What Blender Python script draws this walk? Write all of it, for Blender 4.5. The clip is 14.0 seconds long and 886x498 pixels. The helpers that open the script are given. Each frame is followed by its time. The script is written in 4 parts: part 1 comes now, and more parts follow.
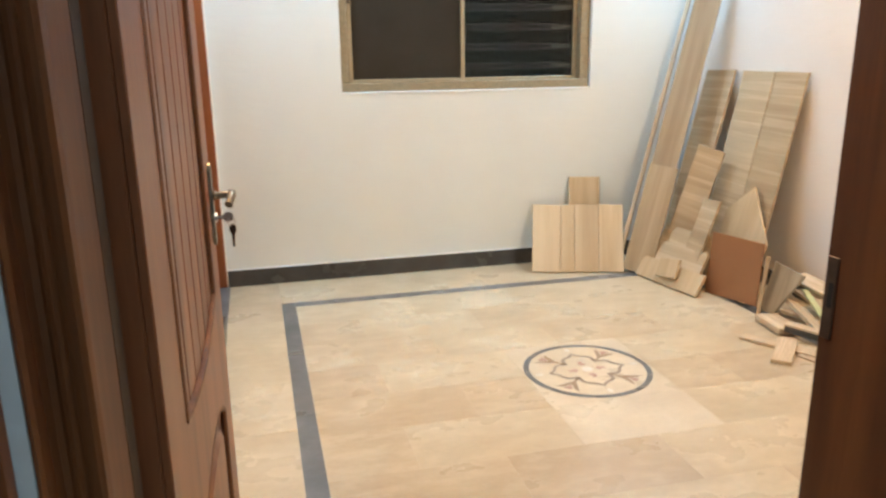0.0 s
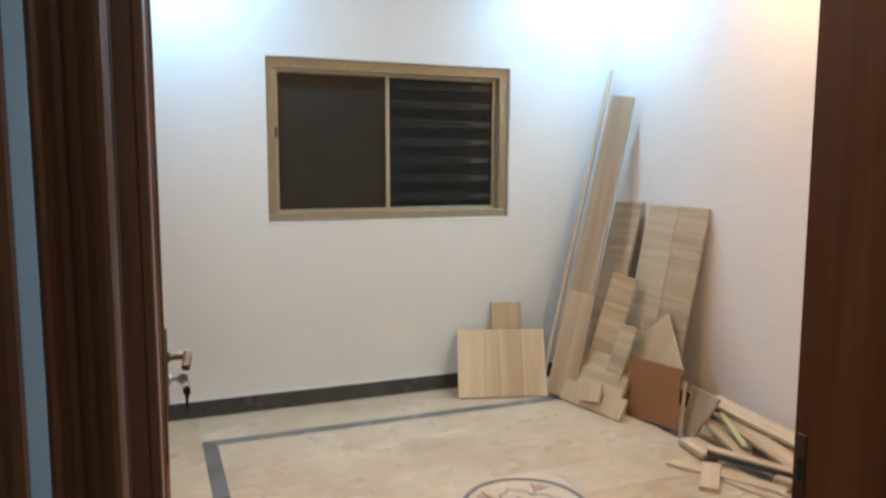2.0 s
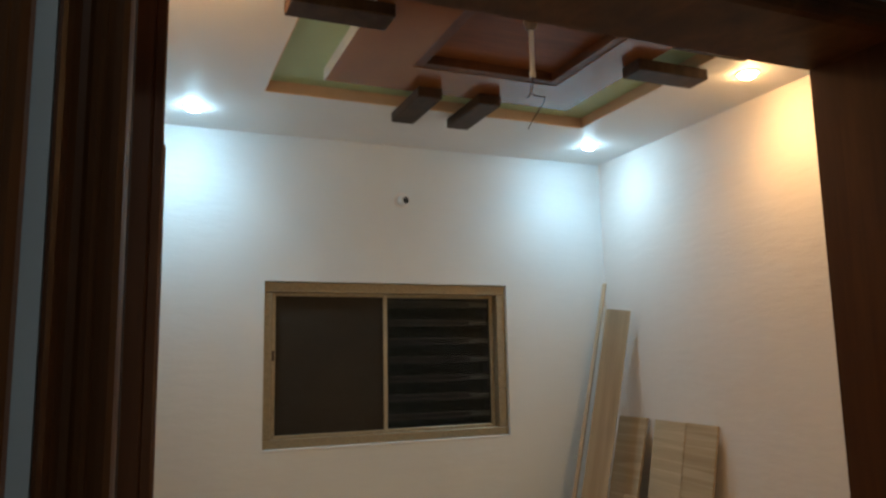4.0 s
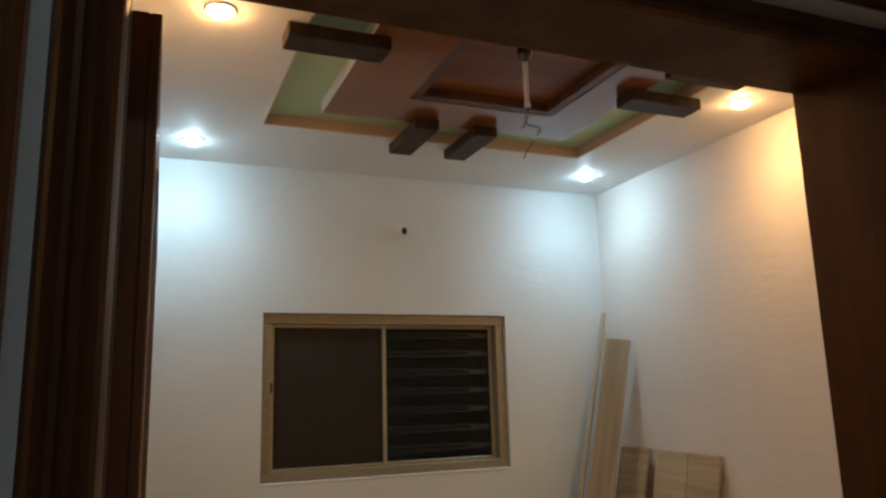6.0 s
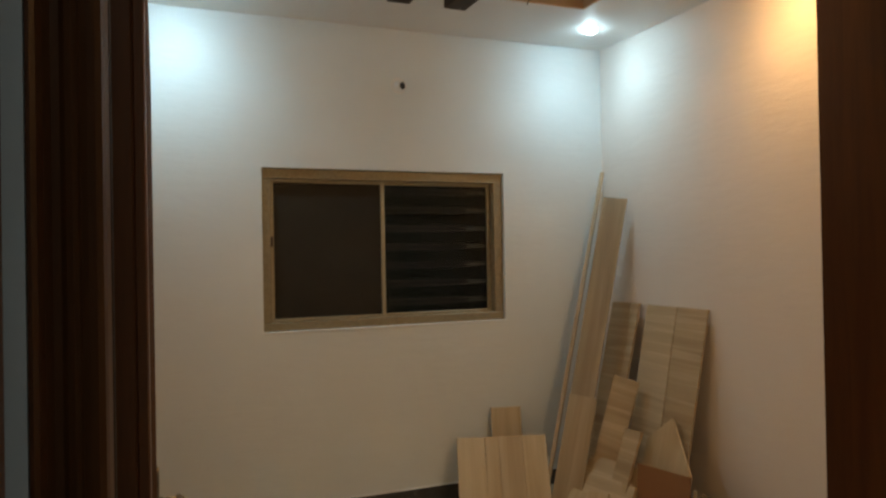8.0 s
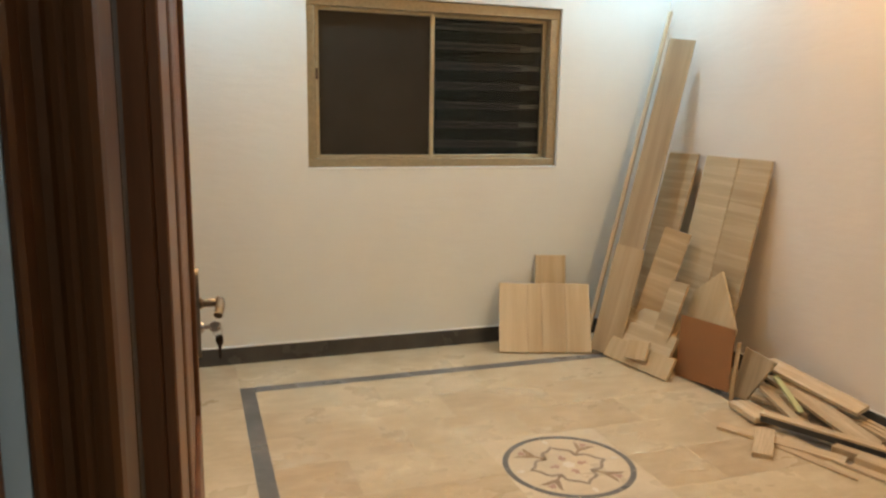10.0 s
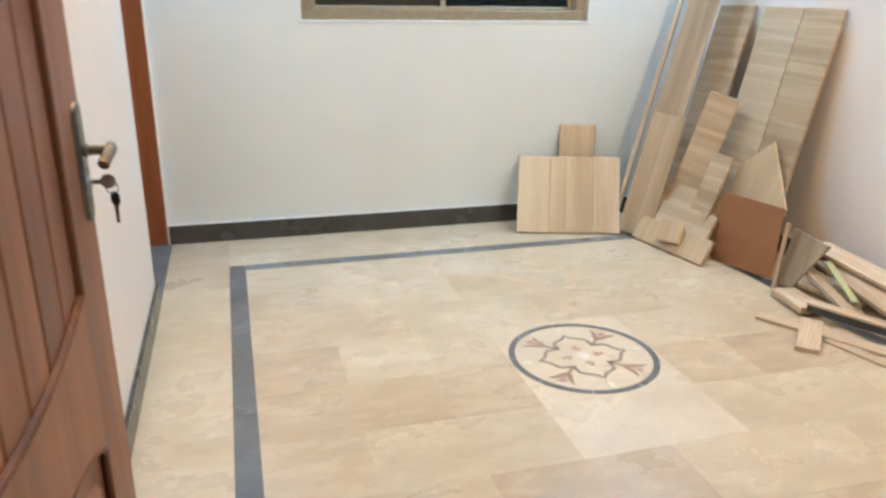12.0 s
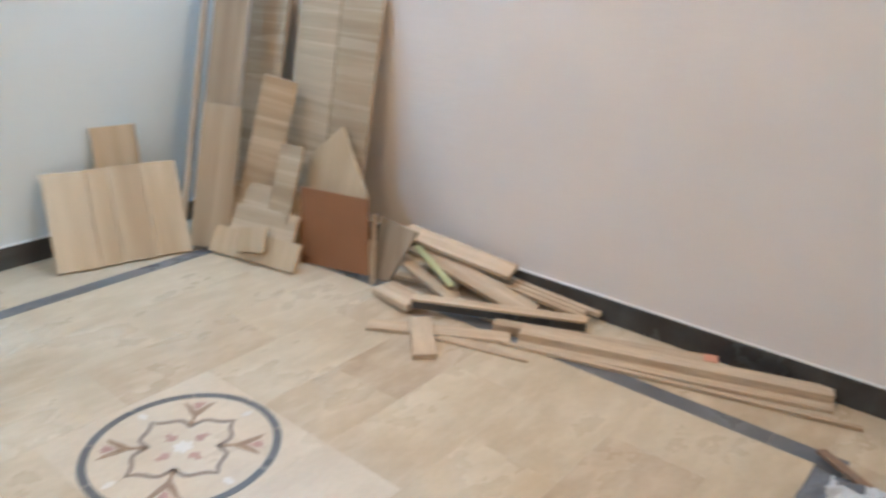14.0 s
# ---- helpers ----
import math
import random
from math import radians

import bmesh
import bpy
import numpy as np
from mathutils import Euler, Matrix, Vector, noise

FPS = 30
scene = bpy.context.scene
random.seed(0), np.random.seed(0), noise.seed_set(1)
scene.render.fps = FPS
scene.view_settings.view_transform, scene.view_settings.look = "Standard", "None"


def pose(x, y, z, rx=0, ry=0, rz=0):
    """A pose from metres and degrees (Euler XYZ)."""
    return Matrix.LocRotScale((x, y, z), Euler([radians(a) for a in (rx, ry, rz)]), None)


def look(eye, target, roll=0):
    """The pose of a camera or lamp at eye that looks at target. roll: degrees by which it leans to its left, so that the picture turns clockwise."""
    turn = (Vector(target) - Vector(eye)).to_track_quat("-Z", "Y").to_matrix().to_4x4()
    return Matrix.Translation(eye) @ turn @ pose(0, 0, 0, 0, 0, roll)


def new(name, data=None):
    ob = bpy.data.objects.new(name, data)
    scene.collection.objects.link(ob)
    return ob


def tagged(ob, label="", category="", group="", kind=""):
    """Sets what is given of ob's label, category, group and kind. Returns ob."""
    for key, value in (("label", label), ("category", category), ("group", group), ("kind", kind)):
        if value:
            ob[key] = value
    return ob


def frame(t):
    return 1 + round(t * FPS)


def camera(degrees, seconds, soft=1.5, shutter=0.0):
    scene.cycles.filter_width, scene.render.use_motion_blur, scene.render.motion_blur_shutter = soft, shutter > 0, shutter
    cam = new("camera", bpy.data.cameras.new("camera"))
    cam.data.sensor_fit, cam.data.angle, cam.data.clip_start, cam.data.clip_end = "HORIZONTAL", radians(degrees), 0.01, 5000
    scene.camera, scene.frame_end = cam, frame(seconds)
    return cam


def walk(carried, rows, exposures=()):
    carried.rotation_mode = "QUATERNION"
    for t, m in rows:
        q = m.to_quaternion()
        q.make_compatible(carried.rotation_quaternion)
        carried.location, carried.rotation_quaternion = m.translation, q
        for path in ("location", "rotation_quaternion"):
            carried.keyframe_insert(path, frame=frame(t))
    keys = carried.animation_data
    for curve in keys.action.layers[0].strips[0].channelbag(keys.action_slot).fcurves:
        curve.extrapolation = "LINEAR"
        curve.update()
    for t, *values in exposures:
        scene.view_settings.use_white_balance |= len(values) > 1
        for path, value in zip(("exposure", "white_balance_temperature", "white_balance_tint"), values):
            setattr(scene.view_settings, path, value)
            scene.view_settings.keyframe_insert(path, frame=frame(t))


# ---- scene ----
cam = camera(62.14, 14.0, soft=2.5, shutter=0.4)
PATH = [
    (0, (-2.847, -4.399, 1.324), (-2.378, -2.522, 0.816), -0.74),
    (0.5, (-2.976, -4.311, 1.379), (-2.352, -2.490, 0.835), -1.76),
    (1, (-3.001, -4.330, 1.395), (-2.259, -2.550, 0.865), 2.27),
    (1.5, (-2.995, -4.363, 1.410), (-2.261, -2.551, 0.991), 1.25),
    (2, (-2.991, -4.367, 1.457), (-2.253, -2.522, 1.232), 0.12),
    (2.5, (-2.984, -4.355, 1.496), (-2.221, -2.507, 1.451), -0.09),
    (3, (-2.996, -4.324, 1.521), (-2.209, -2.486, 1.564), 0.54),
    (3.5, (-3.016, -4.304, 1.573), (-2.216, -2.479, 1.744), -0.18),
    (4, (-3.007, -4.320, 1.622), (-2.250, -2.491, 1.914), -1.12),
    (6.5, (-2.993, -4.333, 1.602), (-2.243, -2.518, 1.983), -1.60),
    (7, (-2.990, -4.322, 1.622), (-2.225, -2.487, 1.839), -1.55),
    (7.5, (-2.998, -4.318, 1.591), (-2.247, -2.469, 1.717), -1.28),
    (8, (-2.996, -4.329, 1.555), (-2.235, -2.480, 1.571), -1.04),
    (8.5, (-2.991, -4.318, 1.529), (-2.258, -2.458, 1.452), -0.63),
    (9, (-2.991, -4.308, 1.499), (-2.288, -2.445, 1.308), -0.37),
    (11.5, (-2.796, -3.991, 1.299), (-2.270, -2.144, 0.743), 1.82),
    (12, (-2.709, -3.885, 1.261), (-2.187, -2.070, 0.603), 0.82),
    (12.5, (-2.649, -3.677, 1.234), (-1.980, -1.948, 0.483), 1.04),
    (13, (-2.586, -3.540, 1.249), (-1.702, -1.926, 0.465), 1.21),
    (13.5, (-2.473, -3.408, 1.257), (-1.362, -1.930, 0.497), 1.12),
    (14, (-2.402, -3.346, 1.318), (-0.969, -2.163, 0.576), 1.37),
]
EXPOSURES = [(0, 0.95, 6150, 6), (0.5, 1.0, 5950, 5), (1, 1.04, 5900, 5), (1.5, 1.0, 5600, 6), (2, 0.42, 5700, 7), (2.5, -0.35, 6000, 7), (3, -0.62, 6500, 11), (4, -0.96, 7200, 10),
             (6.5, -1.1, 7900, 13), (7.5, -1.15, 8200, 12), (9, -0.62, 8500, 9), (11.3, 0.95, 5700, 5), (12, 0.92, 5380, 3), (13, 0.74, 5220, 4), (14, 0.58, 5080, 4)]
walk(cam, [(t, look(eye, target, roll)) for t, eye, target, roll in PATH], EXPOSURES)

# ---------------------------------------------------------------- light
world = bpy.data.worlds.new("world")
scene.world = world
world.use_nodes = True
world.node_tree.nodes["Background"].inputs[0].default_value = (0.010, 0.014, 0.022, 1)
world.node_tree.nodes["Background"].inputs[1].default_value = 0.6

COOL, WARM, FRONT_FILL, HALL_WHITE = (0.41, 0.73, 1.0), (1.0, 0.60, 0.27), (1.0, 0.89, 0.74), (0.66, 0.85, 1.0)
COOL_POWER, WARM_POWER, FRONT_FILL_POWER, HALL_POWER = 4.8, 5.5, 0.60, 1.75
CEIL = 2.965
# the pair at y -3.15 is unseen, added to brighten the doorway end
LAMPS = [(-2.785, -0.36, COOL, COOL_POWER), (-0.35, -0.41, COOL, COOL_POWER),
         (-0.31, -1.73, WARM, WARM_POWER), (-2.785, -1.81, WARM, WARM_POWER),
         (-2.60, -3.15, FRONT_FILL, FRONT_FILL_POWER), (-0.35, -3.15, FRONT_FILL, FRONT_FILL_POWER), (-2.55, -4.95, HALL_WHITE, HALL_POWER)]


# ---------------------------------------------------------------- materials
def nodes_of(name):
    m = bpy.data.materials.new(name)
    m.use_nodes = True
    nt = m.node_tree
    return m, nt, nt.nodes["Principled BSDF"]


def add(nt, kind, **inputs):
    n = nt.nodes.new(kind)
    for k, v in inputs.items():
        n.inputs[k.replace("_", " ")].default_value = v
    return n


def ramp(nt, src, stops):
    r = nt.nodes.new("ShaderNodeValToRGB")
    while len(r.color_ramp.elements) < len(stops):
        r.color_ramp.elements.new(0.5)
    for e, (p, c) in zip(r.color_ramp.elements, stops):
        e.position, e.color = p, (*c, 1)
    nt.links.new(src, r.inputs[0])
    return r


def bump(nt, bsdf, src, strength, distance=0.002):
    b = add(nt, "ShaderNodeBump", Strength=strength, Distance=distance)
    nt.links.new(src, b.inputs["Height"])
    nt.links.new(b.outputs[0], bsdf.inputs["Normal"])


def mixed(nt, a, b, fac, mode="MIX"):
    """Mixes two colours; a, b: sockets or colours; fac: socket or value."""
    m = nt.nodes.new("ShaderNodeMix")
    m.data_type, m.blend_type = "RGBA", mode
    for i, v in ((6, a), (7, b), (0, fac)):
        if isinstance(v, bpy.types.NodeSocket):
            nt.links.new(v, m.inputs[i])
        else:
            m.inputs[i].default_value = (*v, 1) if isinstance(v, tuple) else v
    return m.outputs[2]


def coords(nt, scale=(1, 1, 1), kind="Object"):
    tc = nt.nodes.new("ShaderNodeTexCoord")
    mp = add(nt, "ShaderNodeMapping", Scale=scale)
    nt.links.new(tc.outputs[kind], mp.inputs[0])
    return mp.outputs[0]


def painted(name, colour, rough=0.55, relief=0.10, spread=0.05):
    """Emulsion paint over plaster: roller texture, faint patches and scuffs."""
    m, nt, b = nodes_of(name)
    v = coords(nt)
    big = add(nt, "ShaderNodeTexNoise", Scale=1.7, Detail=5.0, Roughness=0.6)
    fine = add(nt, "ShaderNodeTexNoise", Scale=210.0, Detail=3.0)
    nt.links.new(v, big.inputs[0]), nt.links.new(v, fine.inputs[0])
    lo = tuple(c * (1 - spread) for c in colour)
    r = ramp(nt, big.outputs[0], [(0.3, lo), (0.7, colour)])
    nt.links.new(r.outputs[0], b.inputs["Base Color"])
    b.inputs["Roughness"].default_value = rough
    bump(nt, b, fine.outputs[0], relief, 0.0015)
    if relief == 0.10:
        trowel = add(nt, "ShaderNodeTexNoise", Scale=3.0, Detail=5.0, Roughness=0.6)
        nt.links.new(coords(nt, (2.0, 2.0, 7.0)), trowel.inputs[0])
        wave = add(nt, "ShaderNodeBump", Strength=0.22, Distance=0.012)
        nt.links.new(trowel.outputs[0], wave.inputs["Height"])
        nt.links.new(wave.outputs[0], nt.nodes["Bump"].inputs["Normal"])
    return m


def marble(name, dark, mid, light, rough=0.24, vary=0.12, scale=3.2, vein=0.35, wisp=0.0):
    """Cut and polished stone: cloudy patches, fine speckle, thin pale veins, a shade of its own for each slab."""
    m, nt, b = nodes_of(name)
    info = nt.nodes.new("ShaderNodeObjectInfo")
    geo = nt.nodes.new("ShaderNodeNewGeometry")
    shift = nt.nodes.new("ShaderNodeVectorMath")
    shift.operation = "MULTIPLY_ADD"
    nt.links.new(info.outputs["Random"], shift.inputs[0])
    shift.inputs[1].default_value = (17, 31, 5)
    nt.links.new(geo.outputs["Position"], shift.inputs[2])
    stretch = add(nt, "ShaderNodeMapping", Scale=(1.0, 1.35, 1.0))
    nt.links.new(shift.outputs[0], stretch.inputs[0])
    cloud = add(nt, "ShaderNodeTexNoise", Scale=scale, Detail=6.0, Roughness=0.58)
    speck = add(nt, "ShaderNodeTexNoise", Scale=38.0, Detail=4.0, Roughness=0.7)
    veins = add(nt, "ShaderNodeTexNoise", Scale=scale * 1.6, Detail=4.0, Distortion=2.2)
    for n in (cloud, speck, veins):
        nt.links.new(stretch.outputs[0], n.inputs[0])
    base = ramp(nt, cloud.outputs[0], [(0.28, dark), (0.5, mid), (0.74, light)])
    sp = ramp(nt, speck.outputs[0], [(0.3, (0.93, 0.92, 0.90)), (0.65, (1.03, 1.03, 1.03))])
    col = mixed(nt, base.outputs[0], sp.outputs[0], 0.8, "MULTIPLY")
    vr = ramp(nt, veins.outputs[0], [(0.47, (0, 0, 0)), (0.5, (vein, vein, vein)), (0.53, (0, 0, 0))])
    col = mixed(nt, col, light, vr.outputs[0])
    shade = ramp(nt, info.outputs["Random"], [(0.0, (1 - vary * 0.7, 1 - vary, 1 - vary * 1.2)), (0.45, (1.0, 0.985, 0.96)), (1.0, (1.0, 1.0, 1.0))])
    col = mixed(nt, col, shade.outputs[0], 1.0, "MULTIPLY")
    if wisp:
        drift = add(nt, "ShaderNodeMapping", Scale=(2.2, 5.0, 1.0), Rotation=(0, 0, 0.25))
        nt.links.new(shift.outputs[0], drift.inputs[0])
        pale = add(nt, "ShaderNodeTexNoise", Scale=3.5, Detail=3.0, Roughness=0.5)
        nt.links.new(drift.outputs[0], pale.inputs[0])
        pr = ramp(nt, pale.outputs[0], [(0.40, (0, 0, 0)), (0.76, (wisp, wisp, wisp))])
        pr.color_ramp.interpolation = "EASE"
        col = mixed(nt, col, tuple(min(1.0, c * 1.12) for c in light), pr.outputs[0])
    nt.links.new(col, b.inputs["Base Color"])
    rr = ramp(nt, cloud.outputs[0], [(0.3, (rough * 1.5,) * 3), (0.7, (rough,) * 3)])
    nt.links.new(rr.outputs[0], b.inputs["Roughness"])
    bump(nt, b, speck.outputs[0], 0.04, 0.001)
    return m


def wood(name, dark, mid, light, bands=14.0, across=False, rough=0.5, fine=1.0, gloss=0.0, vary=0.09, printed=0.0):
    """Sawn or laminated wood; the grain runs along local z, or across it; printed: how far it falls into strips of one tone each."""
    m, nt, b = nodes_of(name)
    info = nt.nodes.new("ShaderNodeObjectInfo")
    tc = nt.nodes.new("ShaderNodeTexCoord")
    shift = nt.nodes.new("ShaderNodeVectorMath")
    shift.operation = "MULTIPLY_ADD"
    nt.links.new(info.outputs["Random"], shift.inputs[0])
    shift.inputs[1].default_value = (13, 7, 29)
    nt.links.new(tc.outputs["Object"], shift.inputs[2])
    sx, sz = (0.05, 1.0) if across else (1.0, 0.05)
    wide = add(nt, "ShaderNodeMapping", Scale=(bands * sx, bands * 0.6, bands * sz))
    thin = add(nt, "ShaderNodeMapping", Scale=(bands * 9 * sx, bands * 6, bands * 9 * sz))
    nt.links.new(shift.outputs[0], wide.inputs[0]), nt.links.new(shift.outputs[0], thin.inputs[0])
    n1 = add(nt, "ShaderNodeTexNoise", Scale=1.0, Detail=3.0, Roughness=0.55, Distortion=0.5)
    n2 = add(nt, "ShaderNodeTexNoise", Scale=1.0, Detail=4.0, Roughness=0.7)
    nt.links.new(wide.outputs[0], n1.inputs[0]), nt.links.new(thin.outputs[0], n2.inputs[0])
    c1 = ramp(nt, n1.outputs[0], [(0.32, dark), (0.5, mid), (0.68, light)])
    tone = c1.outputs[0]
    if printed:
        strip = add(nt, "ShaderNodeMapping", Scale=(bands * sx * 0.4, bands * 0.05, bands * sz))
        nt.links.new(shift.outputs[0], strip.inputs[0])
        n3 = add(nt, "ShaderNodeTexNoise", Scale=0.9, Detail=1.0, Roughness=0.4)
        nt.links.new(strip.outputs[0], n3.inputs[0])
        c3 = ramp(nt, n3.outputs[0], [(0.0, dark), (0.40, mid), (0.47, light), (0.50, mid), (0.56, tuple((a + b) / 2 for a, b in zip(dark, mid))), (0.62, light)])
        c3.color_ramp.interpolation = "CONSTANT"
        tone = mixed(nt, tone, c3.outputs[0], printed)
    c2 = ramp(nt, n2.outputs[0], [(0.3, (1 - 0.35 * fine,) * 3), (0.6, (1.0, 1.0, 1.0))])
    col = mixed(nt, tone, c2.outputs[0], 0.9, "MULTIPLY")
    shade = ramp(nt, info.outputs["Random"], [(0.0, (1 - vary, 1 - vary * 1.1, 1 - vary * 1.2)), (1.0, (1.03, 1.03, 1.03))])
    col = mixed(nt, col, shade.outputs[0], 1.0, "MULTIPLY")
    nt.links.new(col, b.inputs["Base Color"])
    b.inputs["Roughness"].default_value = rough
    b.inputs["Coat Weight"].default_value = gloss
    b.inputs["Coat Roughness"].default_value = 0.25
    bump(nt, b, n2.outputs[0], 0.12, 0.001)
    return m


def metal(name, colour, rough=0.3, metallic=1.0):
    m, nt, b = nodes_of(name)
    n = add(nt, "ShaderNodeTexNoise", Scale=60.0, Detail=4.0)
    nt.links.new(coords(nt), n.inputs[0])
    r = ramp(nt, n.outputs[0], [(0.3, tuple(c * 0.8 for c in colour)), (0.7, colour)])
    nt.links.new(r.outputs[0], b.inputs["Base Color"])
    b.inputs["Metallic"].default_value = metallic
    rr = ramp(nt, n.outputs[0], [(0.3, (rough * 1.4,) * 3), (0.7, (rough * 0.8,) * 3)])
    nt.links.new(rr.outputs[0], b.inputs["Roughness"])
    return m


def glass(name, tint, gloss=0.02):
    """Thin flat glass: it lets the view through and mirrors a little."""
    m, nt, b = nodes_of(name)
    clear, shine, mix = nt.nodes.new("ShaderNodeBsdfTransparent"), add(nt, "ShaderNodeBsdfGlossy", Roughness=0.03), add(nt, "ShaderNodeMixShader", Fac=gloss)
    clear.inputs[0].default_value = (*tint, 1)
    nt.links.new(clear.outputs[0], mix.inputs[1]), nt.links.new(shine.outputs[0], mix.inputs[2])
    nt.links.new(mix.outputs[0], nt.nodes["Material Output"].inputs[0])
    nt.nodes.remove(b)
    return m


def glowing(name, colour, strength):
    m, nt, b = nodes_of(name)
    b.inputs["Base Color"].default_value = (0.8, 0.8, 0.8, 1)
    b.inputs["Emission Color"].default_value = (*colour, 1)
    b.inputs["Emission Strength"].default_value = strength
    return m


WALL = painted("wall_paint", (0.733, 0.787, 0.805))
WALL_WARM = painted("warm_wall_paint", (0.835, 0.778, 0.737))
CEILING = painted("ceiling_paint", (0.82, 0.81, 0.79), relief=0.05)
GREEN = painted("green_paint", (0.47, 0.60, 0.36), rough=0.6)
ORANGE = painted("orange_paint", (0.25, 0.090, 0.032), rough=0.17, relief=0.03, spread=0.2)
TRIM = painted("trim_paint", (0.72, 0.49, 0.34), rough=0.4, spread=0.12)
BEIGE = marble("beige_marble", (0.46, 0.37, 0.25), (0.53, 0.441, 0.31), (0.615, 0.535, 0.41), scale=2.4, vary=0.19, vein=0.0, wisp=0.38)
CREAM = marble("cream_marble", (0.58, 0.50, 0.385), (0.635, 0.555, 0.435), (0.70, 0.63, 0.515), vary=0.05, vein=0.06)
GREY = marble("grey_marble", (0.092, 0.096, 0.106), (0.138, 0.142, 0.154), (0.205, 0.210, 0.224), vary=0.2, vein=0.15)
BLACK = marble("black_marble", (0.040, 0.040, 0.041), (0.060, 0.060, 0.061), (0.092, 0.092, 0.093), rough=0.20, vary=0.2, vein=0.1)
ROSE = marble("rose_marble", (0.38, 0.22, 0.185), (0.46, 0.295, 0.25), (0.54, 0.375, 0.32))
UMBER = marble("brown_marble", (0.24, 0.19, 0.155), (0.30, 0.245, 0.20), (0.36, 0.30, 0.25))
TULIP = marble("tan_marble", (0.27, 0.185, 0.12), (0.32, 0.225, 0.15), (0.38, 0.28, 0.20))
PALE = marble("marble_and_glint", (0.66, 0.63, 0.58), (0.72, 0.69, 0.64), (0.78, 0.75, 0.70), vary=0.04)
GROUT = painted("grout", (0.60, 0.53, 0.43), rough=0.9)
DOOR_WOOD = wood("door_wood", (0.175, 0.054, 0.017), (0.26, 0.086, 0.029), (0.335, 0.120, 0.045), bands=9, rough=0.44, fine=0.7, gloss=0.08)
FRAME_WOOD = wood("frame_wood", (0.10, 0.031, 0.008), (0.155, 0.051, 0.013), (0.21, 0.075, 0.020), bands=12, rough=0.5, fine=0.7)
FRAME_WOOD.node_tree.nodes["Principled BSDF"].inputs["Specular IOR Level"].default_value = 0.32
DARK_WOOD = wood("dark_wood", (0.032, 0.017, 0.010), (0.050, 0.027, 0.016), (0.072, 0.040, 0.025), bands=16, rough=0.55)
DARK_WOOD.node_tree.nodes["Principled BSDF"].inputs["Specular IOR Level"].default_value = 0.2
RED_WOOD = wood("red_wood", (0.15, 0.044, 0.013), (0.22, 0.070, 0.021), (0.29, 0.10, 0.033), bands=10, rough=0.5, across=True)
RED_WOOD.node_tree.nodes["Principled BSDF"].inputs["Specular IOR Level"].default_value = 0.25
SUNK_WOOD = wood("sunk_wood", (0.085, 0.026, 0.010), (0.12, 0.038, 0.014), (0.16, 0.054, 0.021), bands=10, rough=0.5)
LONG_WOOD = wood("laminate_long", (0.47, 0.345, 0.205), (0.55, 0.42, 0.265), (0.62, 0.495, 0.33), bands=12, fine=0.25)
DULL_WOOD = wood("laminate_dull", (0.26, 0.195, 0.125), (0.335, 0.26, 0.172), (0.41, 0.325, 0.225), bands=17, fine=0.4)
PLAIN_WOOD = wood("laminate_plain", (0.36, 0.272, 0.170), (0.44, 0.342, 0.225), (0.52, 0.415, 0.285), bands=14, fine=0.3)
CROSS_WOOD = wood("laminate_cross", (0.37, 0.27, 0.165), (0.49, 0.375, 0.24), (0.62, 0.50, 0.35), bands=11, across=True, fine=0.35, printed=0.5)
RAW_WOOD = wood("raw_wood", (0.52, 0.385, 0.25), (0.62, 0.485, 0.335), (0.70, 0.57, 0.42), bands=16, rough=0.65, vary=0.22)
HARDBOARD = painted("hardboard", (0.30, 0.135, 0.055), rough=0.6, spread=0.15)
BRONZE = metal("bronze_frame", (0.36, 0.30, 0.20), rough=0.45, metallic=0.4)
# paler copy of the bronze: highlights along the sash put into its colour
SASH = metal("bronze_sash_lit", (0.50, 0.42, 0.29), rough=0.38, metallic=0.5)
BRASS = metal("antique_brass", (0.235, 0.205, 0.165), rough=0.45)
STEEL = metal("steel", (0.55, 0.55, 0.56), rough=0.28)
IRON = metal("iron", (0.12, 0.09, 0.075), rough=0.4)
TARNISHED = metal("dull_aluminium", (0.15, 0.14, 0.125), rough=0.6, metallic=0.2)
GRILLE_DARK = metal("grille_dark", (0.012, 0.010, 0.009), rough=0.7, metallic=0.0)
PANE = glass("window_glass", (0.72, 0.78, 0.80))
# slats near-black: the night's darkness is put into their colour
SLAT_DARK = metal("slat_dark", (0.006, 0.007, 0.008), rough=0.55, metallic=0.0)
MESH = painted("fly_mesh", (0.043, 0.037, 0.029), rough=0.7, spread=0.3)
MESH.node_tree.nodes["Principled BSDF"].inputs["Specular IOR Level"].default_value = 0.12
SLAT_DARK.node_tree.nodes["Principled BSDF"].inputs["Specular IOR Level"].default_value = 0.1
# near-black colour for places that are only dark: the night, holes
DARKNESS = painted("painted_dark", (0.02, 0.02, 0.022), rough=0.9)
PLASTIC = painted("white_plastic", (0.75, 0.75, 0.74), rough=0.35, relief=0.02)
LIME = painted("green_plastic", (0.46, 0.47, 0.25), rough=0.5)
WORN_WOOD = wood("worn_wood", (0.22, 0.14, 0.09), (0.30, 0.20, 0.13), (0.38, 0.27, 0.18), bands=20, rough=0.6)
RAG_LIGHT = painted("pale_cloth", (0.60, 0.62, 0.66), rough=0.9, relief=0.4)
RAG_DARK = painted("grey_cloth", (0.16, 0.17, 0.20), rough=0.9, relief=0.4)
PINKTIP = painted("pink_primer", (0.62, 0.30, 0.20), rough=0.6)


